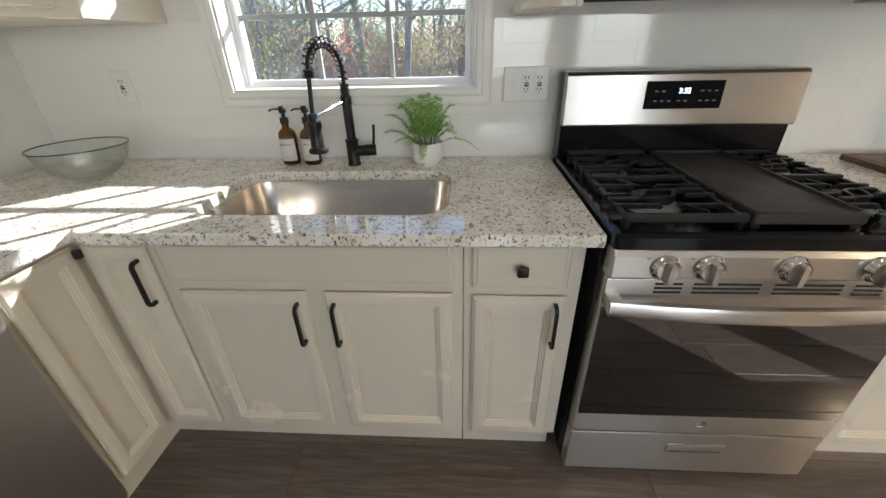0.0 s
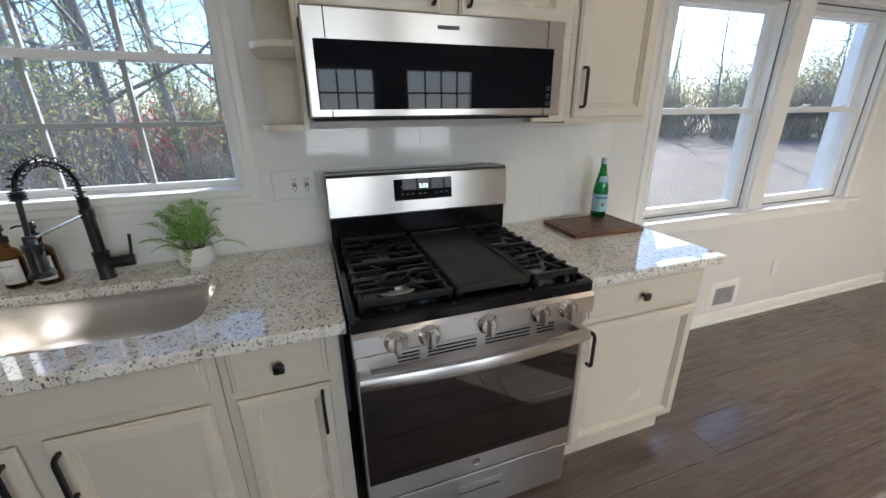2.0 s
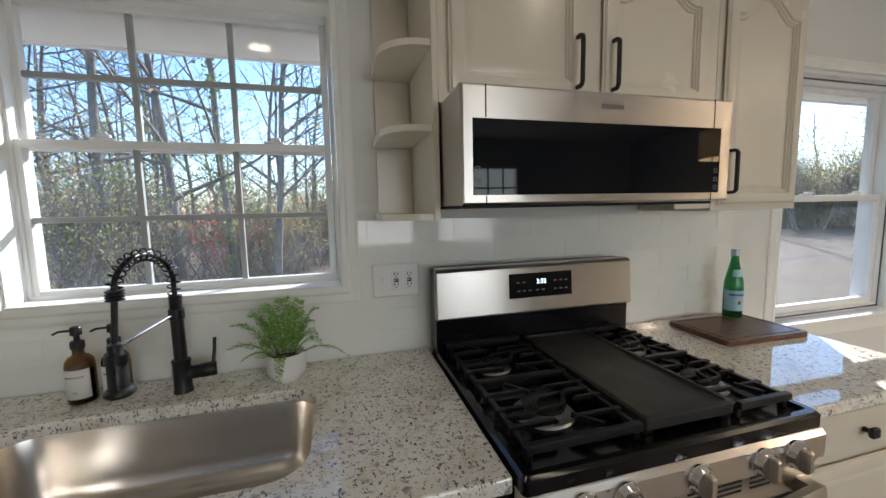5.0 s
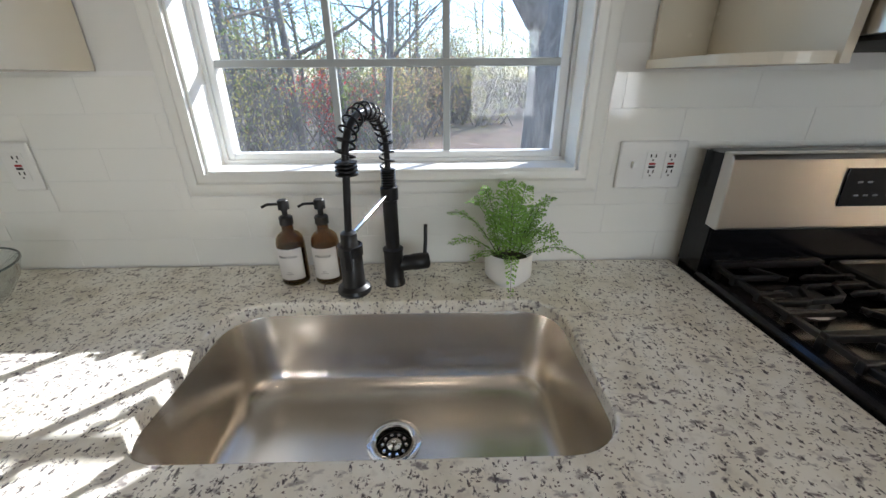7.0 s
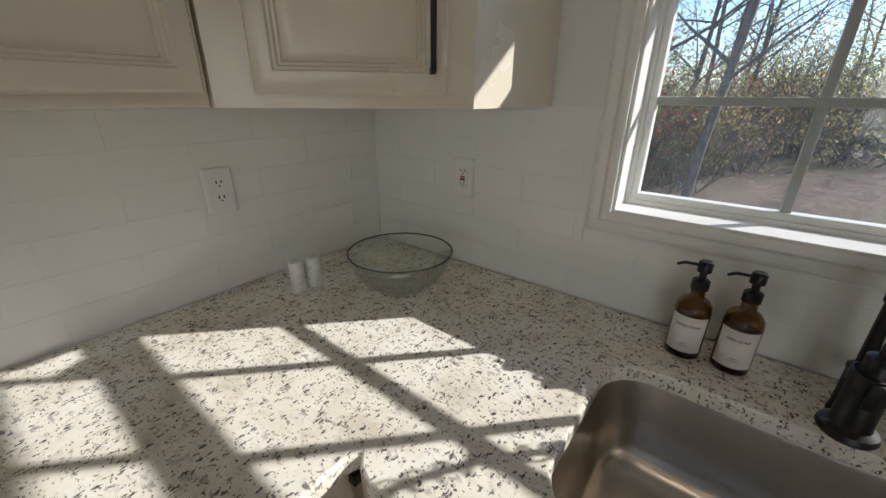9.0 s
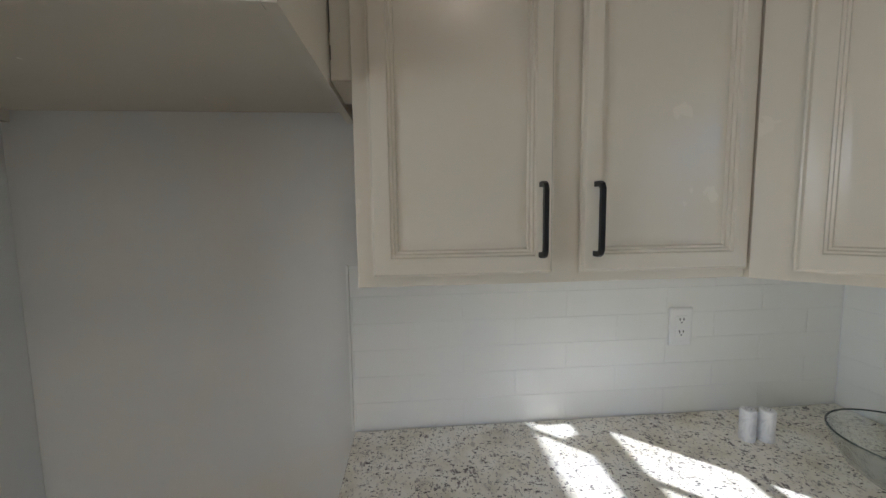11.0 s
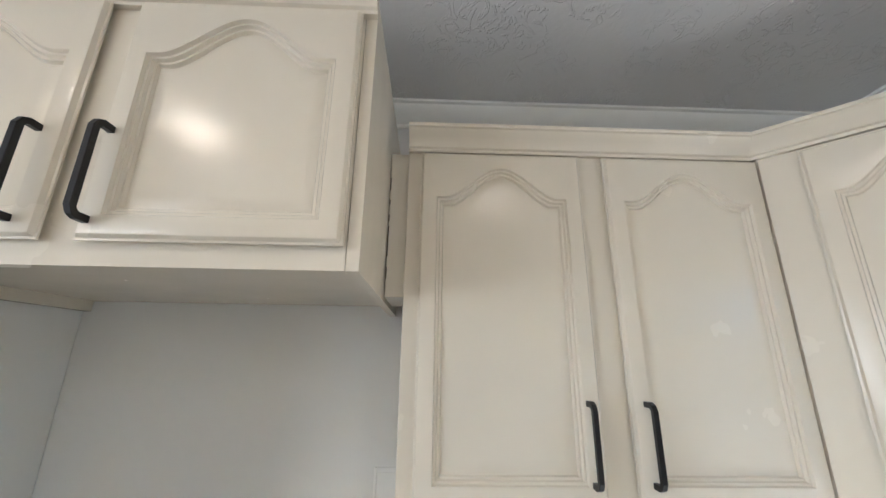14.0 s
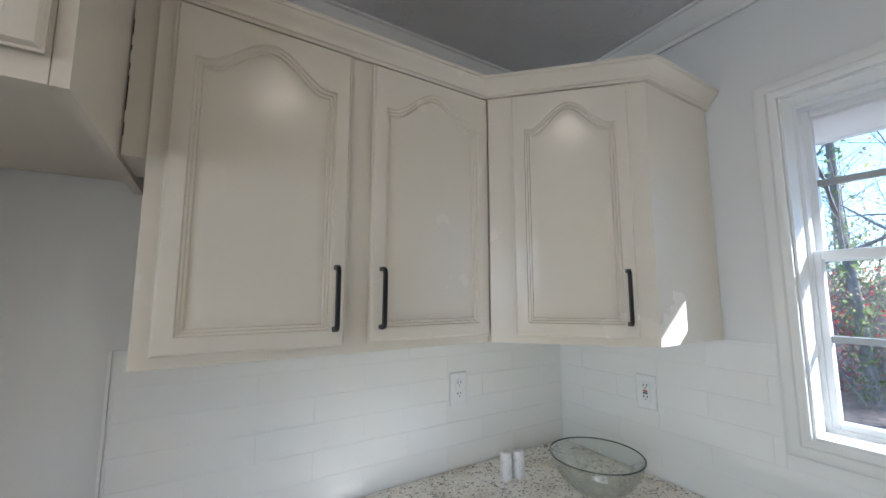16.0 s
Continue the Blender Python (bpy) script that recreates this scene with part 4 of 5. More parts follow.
lv = part("lever_hub", placed(lathe(B(), (0, 0, 0), [(0.019, 0.0), (0.019, 0.045), (0.0205, 0.047), (0.0205, 0.082), (0.018, 0.085), (0, 0.085)], 24), Matrix.Translation((bx, by, 0.965)) @ Matrix.Rotation(radians(14), 4, "Z") @ Matrix.Rotation(radians(90), 4, "Y")), BLACK, fa, smooth=40)
part("lever", sweep(B(), [(1.350, -0.099, 0.978), (1.353, -0.090, 1.01), (1.354, -0.080, 1.052)], disc(0.0048)), BLACK, lv, smooth=40)


def arch_pt(s):
    """The hose: up from the post, over, and down to the spray head."""
    if s < 0.16:
        return Vector((bx, by, 1.155 + 0.075 * s / 0.16))
    if s > 0.72:
        q = (s - 0.72) / 0.28
        return Vector((hx + 0.008 * (1 - q), hy + 0.006 * (1 - q), 1.250 - 0.125 * q))
    q = (s - 0.16) / 0.56
    c = (1 - math.cos(math.pi * q)) / 2
    return Vector((bx + (hx + 0.008 - bx) * c, by + (hy + 0.006 - by) * c, 1.23 + 0.02 * q + 0.080 * math.sin(math.pi * q)))


hose = [arch_pt(k / 60) for k in range(61)]
part("hose", sweep(B(), hose, disc(0.0065, 10), up=(1, 0, 0)), BLACK, fa, smooth=50)
bm = B()
coil, turns, n = [], 16, 16 * 16
side = Vector((hy - by, bx - hx, 0)).normalized()
for k in range(n + 1):
    s = 0.06 + 0.66 * k / n
    p, q = arch_pt(s), arch_pt(min(1, s + 0.004))
    d = (q - p).normalized()
    up2 = side.cross(d).normalized()
    a = 2 * math.pi * turns * k / n
    coil.append(p + (side * math.cos(a) + up2 * math.sin(a)) * 0.0152)
sweep(bm, coil, disc(0.0022, 6), up=(1, 0, 0))
part("spring", bm, BLACK, fa, "black coil spring", smooth=60)
bm = B()
for k in range(4):
    lathe(bm, (hx + 0.008, hy + 0.006, 0), [(0.010, 1.226 + k * 0.0065), (0.0185, 1.228 + k * 0.0065), (0.0185, 1.2305 + k * 0.0065), (0.010, 1.2325 + k * 0.0065)], 20)
part("spring_collar", bm, BLACK, fa, smooth=40)
part("spray_head", lathe(B(), (hx, hy, 0), [(0.0, 1.012), (0.029, 1.012), (0.031, 1.016), (0.029, 1.023), (0.0215, 1.028), (0.0205, 1.034), (0.0195, 1.104), (0.0145, 1.110), (0.0145, 1.128), (0.008, 1.132)], 28), BLACK, fa, "black spray head", smooth=40)
bm = lathe(B(), (hx, hy, 0), [(0.0196, 1.086), (0.0222, 1.087), (0.0222, 1.106), (0.0196, 1.107)], 24, caps=False)
box(bm, hx - 0.006, hx + 0.006, hy - 0.0255, hy - 0.0185, 1.066, 1.104, chamfer=0.002)
part("holder", bm, BLACK, fa, "black docking ring", smooth=40)
part("support_arm", sweep(B(), [(bx - 0.004, by - 0.016, 1.142), (hx + 0.004, hy + 0.018, 1.120)], disc(0.0042, 8)), CHROME, fa, "bright steel support arm", smooth=50)


def soap(x, y, text, turn):
    b = thing("soap_bottle", (x, y, TOP), f"amber glass soap bottle labelled {text.lower()} with black pump", "bottle", "soap bottles")
    part("bottle", lathe(B(), (x, y, TOP), [(0.028, 0.0), (0.032, 0.004), (0.0325, 0.010), (0.0325, 0.104), (0.030, 0.118), (0.022, 0.128), (0.0135, 0.133), (0.0125, 0.150), (0.0115, 0.150), (0.0115, 0.132), (0.020, 0.125), (0.0285, 0.116), (0.0305, 0.104), (0.0305, 0.010), (0.027, 0.006), (0.0, 0.006)], 36), AMBER, b, smooth=40)
    part("soap", lathe(B(), (x, y, TOP), [(0.0, 0.0065), (0.0265, 0.0065), (0.030, 0.0105), (0.030, 0.092), (0.0, 0.092)], 28), plain("brown_soap", (0.10, 0.062, 0.022), 0.3), b, "dark soap", smooth=40)
    part("cap", lathe(B(), (x, y, TOP), [(0.0, 0.150), (0.0155, 0.150), (0.0155, 0.168), (0.012, 0.171), (0.0065, 0.172), (0.0065, 0.186), (0.0125, 0.187), (0.0125, 0.206), (0.010, 0.209), (0.0, 0.209)], 24), BLACK, b, "black pump", smooth=40)
    a = radians(turn)
    dx, dy = math.cos(a), math.sin(a)
    part("spout", sweep(B(), [(x, y, TOP + 0.199), (x + dx * 0.035, y + dy * 0.035, TOP + 0.200), (x + dx * 0.047, y + dy * 0.047, TOP + 0.194)], disc(0.0032, 8)), BLACK, b, smooth=50)
    R = 0.0331
    bm = B()
    f0 = radians(-62)
    cols = [[(x + R * math.sin(t), y - R * math.cos(t), TOP + z) for t in [f0 + k * radians(124) / 20 for k in range(21)]] for z in (0.018, 0.098)]
    loft(bm, cols, close=False, caps=False)
    lb = part("label", bm, PAPER, b, "white paper label", smooth=60)
    lb.modifiers.new("thickness", "SOLIDIFY").thickness = 0.0004
    mm = north(x, y - R - 0.0005, TOP + 0.078)
    part("lettering", words(text, 0.0078, mm, R), INK, b, f"the words {text}")
    for z, w in ((0.038, 0.010), (0.033, 0.016)):
        bars = B()
        loft(bars, [[(x + (R + 0.0006) * math.sin(t), y - (R + 0.0006) * math.cos(t), TOP + z + dz) for t in (-w / R / 2, 0, w / R / 2)] for dz in (0, 0.0011)], close=False, caps=False)
        part("small_print", bars, INK, b)


soap(1.030, -0.098, "HAND SOAP", 192)
soap(1.112, -0.096, "DISH SOAP", 192)

# fern in a pot
fp = thing("potted_fern", (1.553, -0.118, TOP), "green artificial fern in a small white ceramic pot", "plant")
part("pot", lathe(B(), (1.553, -0.118, TOP), [(0.0, 0.0), (0.034, 0.0), (0.036, 0.002), (0.037, 0.007), (0.050, 0.016), (0.0555, 0.024), (0.0565, 0.040), (0.0555, 0.081), (0.0545, 0.0835), (0.0525, 0.081), (0.052, 0.055), (0.0, 0.055)], 36), CERAMIC, fp, "matt white ceramic pot", smooth=40)
part("soil", lathe(B(), (1.553, -0.118, TOP), [(0.0, 0.056), (0.048, 0.056), (0.046, 0.062), (0.0, 0.066)], 20), plain("moss", (0.05, 0.045, 0.025), 0.95), fp)
rng = random.Random(7)
stems, bm = B(), B()


def frond(a, reach, rise, droop, width, twist=0.0):
    """A lacy triangular frond: a stem, side ribs that shorten to the tip, small leaflets along them."""
    p0 = Vector((1.553 + 0.02 * math.cos(a), -0.118 + 0.02 * math.sin(a), TOP + 0.06))
    d = Vector((math.cos(a), math.sin(a), 0))
    flat = Vector((-d.y, d.x, twist)).normalized()
    pts = [p0 + d * (reach * t) + Vector((0, 0, rise * math.sin(min(1.0, t * 1.15) * math.pi / 2) - droop * t * t)) for t in [k / 9 for k in range(10)]]
    for p in pts:
        p.y = min(p.y, -0.014)
    sweep(stems, pts, lambda t: disc(0.0011 * (1 - 0.7 * t), 4))
    length = sum((q - p).length for p, q in zip(pts, pts[1:]))
    ribs = max(8, int(length / 0.007))
    for k in range(ribs):
        t = 0.22 + 0.78 * k / ribs
        i = min(8, int(t * 9))
        p = pts[i].lerp(pts[i + 1], t * 9 - i)
        fwd = (pts[i + 1] - pts[i]).normalized()
        for sgn in (-1, 1):
            sd = (flat * sgn + fwd * 0.55 + Vector((0, 0, rng.uniform(-.25, .1)))).normalized()
            far = width * (1 - t) ** 0.75 * 1.5 + 0.004
            n_l = max(1, int(far / 0.0048))
            for j in range(n_l):
                c = p + sd * (far * (j + 0.7) / n_l) + fwd * rng.choice((-0.0022, 0.0022))
                s = 0.0036 * rng.uniform(0.75, 1.3)
                e1 = (sd + fwd * rng.uniform(-.7, .7) + Vector((0, 0, rng.uniform(-.35, .35)))).normalized() * s
                nrm = flat.cross(fwd).normalized() + Vector((rng.uniform(-.4, .4), rng.uniform(-.4, .4), rng.uniform(-.4, .4)))
                e2 = e1.cross(nrm).normalized() * s * 0.85
                c.y = min(c.y, -0.012)
                face(bm, [bm.verts.new(c - e1), bm.verts.new(c - e2 * 0.6 + e1 * 0.2), bm.verts.new(c + e1 * 0.8 - e2 * 0.5), bm.verts.new(c + e1 * 0.8 + e2 * 0.5), bm.verts.new(c + e2 * 0.6 + e1 * 0.2)])


for a, r_, h, dr_, w_2 in ((1.7, 0.03, 0.175, 0.0, 0.030), (0.9, 0.055, 0.165, 0.0, 0.026), (2.6, 0.06, 0.16, 0.0, 0.030), (0.2, 0.085, 0.145, 0.0, 0.030), (3.1, 0.13, 0.125, 0.01, 0.028), (3.5, 0.135, 0.085, 0.02, 0.032), (3.9, 0.12, 0.07, 0.03, 0.030), (2.9, 0.085, 0.145, 0.01, 0.032), (4.3, 0.085, 0.10, 0.03, 0.034), (4.8, 0.07, 0.11, 0.04, 0.034), (5.3, 0.075, 0.12, 0.03, 0.032), (5.8, 0.085, 0.11, 0.03, 0.030), (-0.25, 0.175, 0.075, 0.075, 0.016), (-0.45, 0.10, 0.09, 0.03, 0.026), (4.6, 0.05, 0.13, 0.02, 0.034), (1.3, 0.06, 0.14, 0.0, 0.028), (4.0, 0.06, 0.14, 0.01, 0.034), (5.6, 0.05, 0.15, 0.0, 0.034), (3.3, 0.07, 0.15, 0.0, 0.034), (4.5, 0.04, 0.155, 0.0, 0.034), (0.4, 0.07, 0.12, 0.02, 0.03), (4.6, 0.078, 0.075, 0.13, 0.014)):
    frond(a, r_, h, dr_, w_2, rng.uniform(-0.5, 0.5))
part("stalk", stems, plain("fern_stem", (0.05, 0.07, 0.02), 0.6), fp)
part("foliage", bm, FERN, fp, "feathery green fronds")

bo = thing("glass_bowl", (0.372, -0.268, TOP), "clear glass mixing bowl, empty, in the worktop corner", "bowl")
out = [(0.0, 0.0), (0.052, 0.0), (0.056, 0.004), (0.075, 0.014), (0.105, 0.040), (0.128, 0.075), (0.139, 0.108), (0.141, 0.111), (0.139, 0.1125), (0.1355, 0.110), (0.1245, 0.077), (0.1015, 0.043), (0.072, 0.0185), (0.052, 0.009), (0.0, 0.008)]
part("bowl", lathe(B(), (0.372, -0.268, TOP), out, 64), CLEAR, bo, smooth=60)
RIM = plain("green_edge_glass", (0.05, 0.07, 0.065), 0.08)
part("rim", lathe(B(), (0.372, -0.268, TOP), [(0.1385, 0.1125), (0.1408, 0.1135), (0.1408, 0.1155), (0.1385, 0.1162), (0.1368, 0.115), (0.1368, 0.1135), (0.1385, 0.1125)], 64, caps=False), RIM, bo, "dark glass rim", smooth=60)
for k, (x, y, h) in enumerate(((0.158, -0.452, 0.086), (0.166, -0.405, 0.086))):
    s = thing("shaker", (x, y, TOP), ("white marble salt shaker", "white marble pepper shaker")[k] + " on the granite worktop", "shaker", "salt and pepper shakers")
    part("body", lathe(B(), (x, y, TOP), [(0.0, 0.0), (0.0185, 0.0), (0.0195, 0.002), (0.0195, h - 0.006), (0.0175, h - 0.001), (0.014, h), (0.0, h)], 28), MARBLE, s, smooth=40)
    bm = B()
    for q in range(5):
        lathe(bm, (x + 0.007 * math.cos(q * 1.256), y + 0.007 * math.sin(q * 1.256), TOP + h), [(0.0011, 0.0), (0.0011, 0.0004), (0.0, 0.0004)], 6)
    part("hole", bm, DARK, s)

cb = thing("cutting_board", (3.21, -0.22, TOP), "dark walnut cutting board with a juice groove", "cutting board")
mb = Matrix.Translation((3.212, -0.220, 0)) @ Matrix.Rotation(radians(-2), 4, "Z")
rr = lambda g, z, r=0.012: [(x, y, z) for x, y in rounded(-0.187 + g, 0.187 - g, -0.13 + g, 0.13 - g, max(0.003, r - g), 4)]
part("board", loft(B(), [rr(0.002, TOP), rr(0, TOP + 0.002), rr(0, TOP + 0.018), rr(0.002, TOP + 0.0205), rr(0.016, TOP + 0.0205), rr(0.018, TOP + 0.0175), rr(0.022, TOP + 0.0175), rr(0.024, TOP + 0.0205), rr(0.03, TOP + 0.0205)], m=mb), WALNUT, cb, smooth=25)

BZ = TOP + 0.0205
wb = thing("water_bottle", (3.325, -0.120, BZ), "green glass mineral water bottle with a pale blue label", "bottle")
part("bottle", lathe(B(), (3.325, -0.120, BZ), [(0.0, 0.002), (0.030, 0.0), (0.0345, 0.004), (0.0355, 0.012), (0.0355, 0.125), (0.034, 0.150), (0.027, 0.185), (0.0185, 0.222), (0.0145, 0.246), (0.0135, 0.262), (0.015, 0.264), (0.015, 0.268), (0.0125, 0.269), (0.0125, 0.262), (0.0135, 0.245), (0.0175, 0.221), (0.026, 0.184), (0.033, 0.149), (0.034, 0.124), (0.034, 0.012), (0.030, 0.005), (0.0, 0.006)], 36), GREENG, wb, smooth=40)
part("cap", lathe(B(), (3.325, -0.120, BZ), [(0.0, 0.2695), (0.0155, 0.262), (0.0155, 0.286), (0.0145, 0.289), (0.0, 0.289)], 24), plain("silver_blue_cap", (0.5, 0.55, 0.6), 0.35, 0.5), wb, "pale metal cap", smooth=40)
TEAL, BLUEP = plain("pale_blue_label", (0.35, 0.58, 0.66), 0.5), plain("dark_blue_print", (0.05, 0.12, 0.35), 0.5)


def wrap(name, z0, z1, a0, a1, rad, mat_, label=""):
    bm = B()
    loft(bm, [[(3.325 + rad(z) * math.sin(t), -0.120 - rad(z) * math.cos(t), BZ + z) for t in [radians(a0 + (a1 - a0) * k / 18) for k in range(19)]] for z in [z0 + (z1 - z0) * j / 4 for j in range(5)]], close=False, caps=False)
    part(name, bm, mat_, wb, label, smooth=60)


wrap("label", 0.032, 0.118, -110, 80, lambda z: 0.0359, TEAL, "pale blue paper label")
wrap("label_band", 0.096, 0.104, -75, 30, lambda z: 0.0363, BLUEP, "dark blue band")
wrap("star", 0.060, 0.074, -25, -5, lambda z: 0.0363, REDP, "small red emblem")
wrap("neck_label", 0.176, 0.205, -65, 20, lambda z: 0.0275 - (z - 0.183) * 0.245 + 0.0012, TEAL, "pale neck label")

# ---- plates on the walls ----


def outlet(name, m, gangs, label):
    """A cover plate in a wall frame, with a switch (s), a safety socket (g) or a plain socket (o) in each gang."""
    o = thing(name, m.translation, label, "outlet")
    W, H = 0.046 * len(gangs) + 0.026, 0.116
    p = lambda g, d: [(x, y, d) for x, y in rounded(-W / 2 + g, W / 2 - g, -H / 2 + g, H / 2 - g, 0.004, 3)]
    part("cover_plate", loft(B(), [p(0, 0.0), p(0, 0.003), p(0.003, 0.0058), p(0.006, 0.006)], m=m), PLASTIC, o, smooth=40)
    for k, g in enumerate(gangs):
        u = (k - (len(gangs) - 1) / 2) * 0.046
        q = m @ Matrix.Translation((u, 0, 0.006))
        if g == "s":
            part("switch_toggle", placed(box(B(), -0.005, 0.005, -0.006, 0.012, -0.001, 0.011, chamfer=0.002), q), PLASTIC, o)
        else:
            part("socket", placed(box(B(), -0.0165, 0.0165, -0.0335, 0.0335, -0.001, 0.0018, chamfer=0.001), q), PLASTIC, o)
            for v in (-0.019, 0.019):
                for du, w in ((-0.006, 0.0022), (0.006, 0.0022)):
                    part("slot", placed(box(B(), du - w / 2 - 0.0004, du + w / 2 + 0.0004, v, v + 0.008, 0.0015, 0.0022), q), DARK, o)
                part("slot", placed(box(B(), -0.002, 0.002, v - 0.008, v - 0.004, 0.0015, 0.0022), q), DARK, o)
            if g == "g":
                part("test_button", placed(box(B(), -0.008, 0.008, -0.0065, -0.001, 0.001, 0.0032, chamfer=0.0006), q), DARK, o, "black test button")
                part("reset_button", placed(box(B(), -0.008, 0.008, 0.001, 0.0065, 0.001, 0.0032, chamfer=0.0006), q), REDP, o, "red reset button")
        for v in (-0.048, 0.048):
            part("screw", placed(lathe(B(), (0, 0, 0), [(0.0028, -0.0005), (0.0026, 0.0007), (0, 0.0008)], 10), q @ Matrix.Translation((0, v, 0))), PLASTIC, o)


outlet("wall_outlet", north(1.911, -0.0085, 1.173), "sgg", "white three-gang plate with a switch and two safety sockets")
outlet("wall_outlet", north(0.391, -0.0085, 1.187), "g", "white safety socket plate on white tile")
outlet("wall_outlet", west(0.0085, -0.545, 1.186), "o", "white socket plate on white tile")
ph = thing("wall_plate", (5.085, 0, 0.36), "blank white wall plate near the floor", "wall plate")
part("plate", box(B(), 5.05, 5.12, -0.007, -0.001, 0.302, 0.418, chamfer=0.002), PLASTIC, ph)
vt = thing("wall_vent", (4.62, 0, 0.21), "white metal wall register with dark louvres", "vent")
bm = B()
casing(bm, 4.510, 4.700, 0.145, 0.275, [(0, -0.004), (0, 0.008), (0.03, 0.006), (0.045, 0.001), (0.045, -0.002)], -0.002)
part("frame", bm, TRIM, vt)
part("backing", box(B(), 4.508, 4.702, -0.004, -0.0015, 0.143, 0.277), DARK, vt)
for k in range(12):
    x = 4.518 + k * 0.0158
    part("louvre", placed(box(B(), -0.0016, 0.0016, -0.003, 0.003, -0.064, 0.064), Matrix.Translation((x, -0.0075, 0.21)) @ Matrix.Rotation(radians(20), 4, "Z")), TRIM, vt)
bk = thing("metal_bracket", (0.43, -2.352, 1.76), "small grey metal bracket screwed to the wall", "bracket")
part("plate", box(B(), 0.405, 0.452, -2.3595, -2.3565, 1.735, 1.785, chamfer=0.001), plain("grey_metal", (0.45, 0.45, 0.45), 0.5, 0.6), bk)
for u, v in ((0.415, 1.772), (0.442, 1.765), (0.428, 1.750)):
    part("screw", placed(lathe(B(), (0, 0, 0), [(0.004, 0), (0.003, 0.002), (0, 0.0022)], 10), axes((u, -2.3565, v), (1, 0, 0), (0, 1, 0))), CHROME, bk)

# ---- recessed ceiling lights ----
for x, y in DOWNLIGHTS:
    rl = thing("recessed_light", (x, y, CEILING), "white recessed ceiling light, switched on", "ceiling light", "recessed ceiling lights")
    part("trim_ring", lathe(B(), (x, y, 0), [(0.068, CEILING - 0.004), (0.075, CEILING - 0.006), (0.088, CEILING - 0.003), (0.090, CEILING - 0.0005), (0.068, CEILING - 0.0005)], 32, caps=False), PLASTIC, rl, smooth=40)
    part("lens", lathe(B(), (x, y, 0), [(0.0, CEILING - 0.0035), (0.067, CEILING - 0.0035), (0.067, CEILING - 0.0008), (0.0, CEILING - 0.0008)], 28), PLASTIC, rl, "frosted lens")

# ---- dining lamp, seen mirrored in the microwave ----
dl = thing("dining_lamp", (5.3, -2.4, 1.75), "black chandelier inside a warm lit linen drum shade", "lamp")
sh_ = lathe(B(), (5.3, -2.4, 0), [(0.30, 1.83), (0.30, 2.08), (0.296, 2.08), (0.296, 1.83), (0.30, 1.83)], 40, caps=False)
part("shade", sh_, SHADE, dl, "linen drum shade", smooth=40)
bm = B()
lathe(bm, (5.3, -2.4, 0), [(0.008, 1.75), (0.012, 1.76), (0.008, 1.78), (0.008, CEILING - 0.02), (0.06, CEILING - 0.015), (0.06, CEILING - 0.001)], 14)
part("stem", bm, BLACK, dl, smooth=40)
for k in range(5):
    a = 2 * math.pi * k / 5
    c, s = math.cos(a), math.sin(a)
    part("arm", sweep(B(), [(5.3 + 0.008 * c, -2.4 + 0.008 * s, 1.78), (5.3 + 0.08 * c, -2.4 + 0.08 * s, 1.74), (5.3 + 0.17 * c, -2.4 + 0.17 * s, 1.76), (5.3 + 0.19 * c, -2.4 + 0.19 * s, 1.80), (5.3 + 0.19 * c, -2.4 + 0.19 * s, 1.86)], disc(0.006, 8)), BLACK, dl, smooth=50)

# ---- outside ----
gnd = B()
vs = [gnd.verts.new((900 * math.cos(k * math.pi / 16), 900 * math.sin(k * math.pi / 16), -0.55)) for k in range(32)]
gnd.faces.new(vs)
tagged(part("ground", gnd, LITTER, kind="structure"), "ground strewn with dry fallen leaves", "ground")
ev = thing("eave", (3.3, 0.35, 2.07), "white boxed roof eave outside the windows", "eave", kind="structure")
part("soffit", box(B(), -1.5, 9.0, 0.162, 0.52, 2.076, 2.09), SIDING, ev, "white soffit board")
part("fascia", box(B(), -1.5, 9.0, 0.5205, 0.54, 2.066, 2.36), SIDING, ev, "white fascia board")
pp = thing("porch_post", (7.95, 1.28, -0.55), "square white porch post outside the window", "post")
part("post", box(B(), 7.85, 8.05, 1.18, 1.38, -0.55, 3.2, chamfer=0.01), SIDING, pp)
part("base_trim", box(B(), 7.82, 8.08, 1.15, 1.41, -0.55, -0.35, chamfer=0.01), SIDING, pp)


def limb(bm, rng, p, d, length, r, depth, tips, bend=0.25):
    """A tapered, wandering limb that forks."""
    n = max(3, int(length / 0.5)) if depth > 1 else 3
    pts, q = [p], p
    for k in range(n):
        d = (d + Vector((rng.uniform(-bend, bend), rng.uniform(-bend, bend), rng.uniform(-bend * 0.5, bend * 0.8))) * 0.6).normalized()
        q = q + d * (length / n)
        pts.append(q)
    sides = 8 if depth >= 3 else 4 if depth >= 1 else 3
    sweep(bm, pts, lambda t: disc(r * (1 - 0.68 * t), sides), up=(0.3, 1, 0.2), caps=False)
    if depth == 0:
        tips.append(q)
        return
    for k in range(3 if depth > 1 else 4):
        t = rng.uniform(0.3, 1.0)
        i = min(n - 1, int(t * n))
        base = pts[i].lerp(pts[i + 1], t * n - i)
        a, tilt = rng.uniform(0, 2 * math.pi), rng.uniform(0.45, 1.0)
        side = Vector((math.cos(a), math.sin(a), rng.uniform(-0.1, 0.6)))
        limb(bm, rng, base, (d * (1 - tilt * 0.5) + side * tilt).normalized(), length * rng.uniform(0.45, 0.7), r * (1 - 0.6 * t) * 0.55, depth - 1, tips, 0.4)


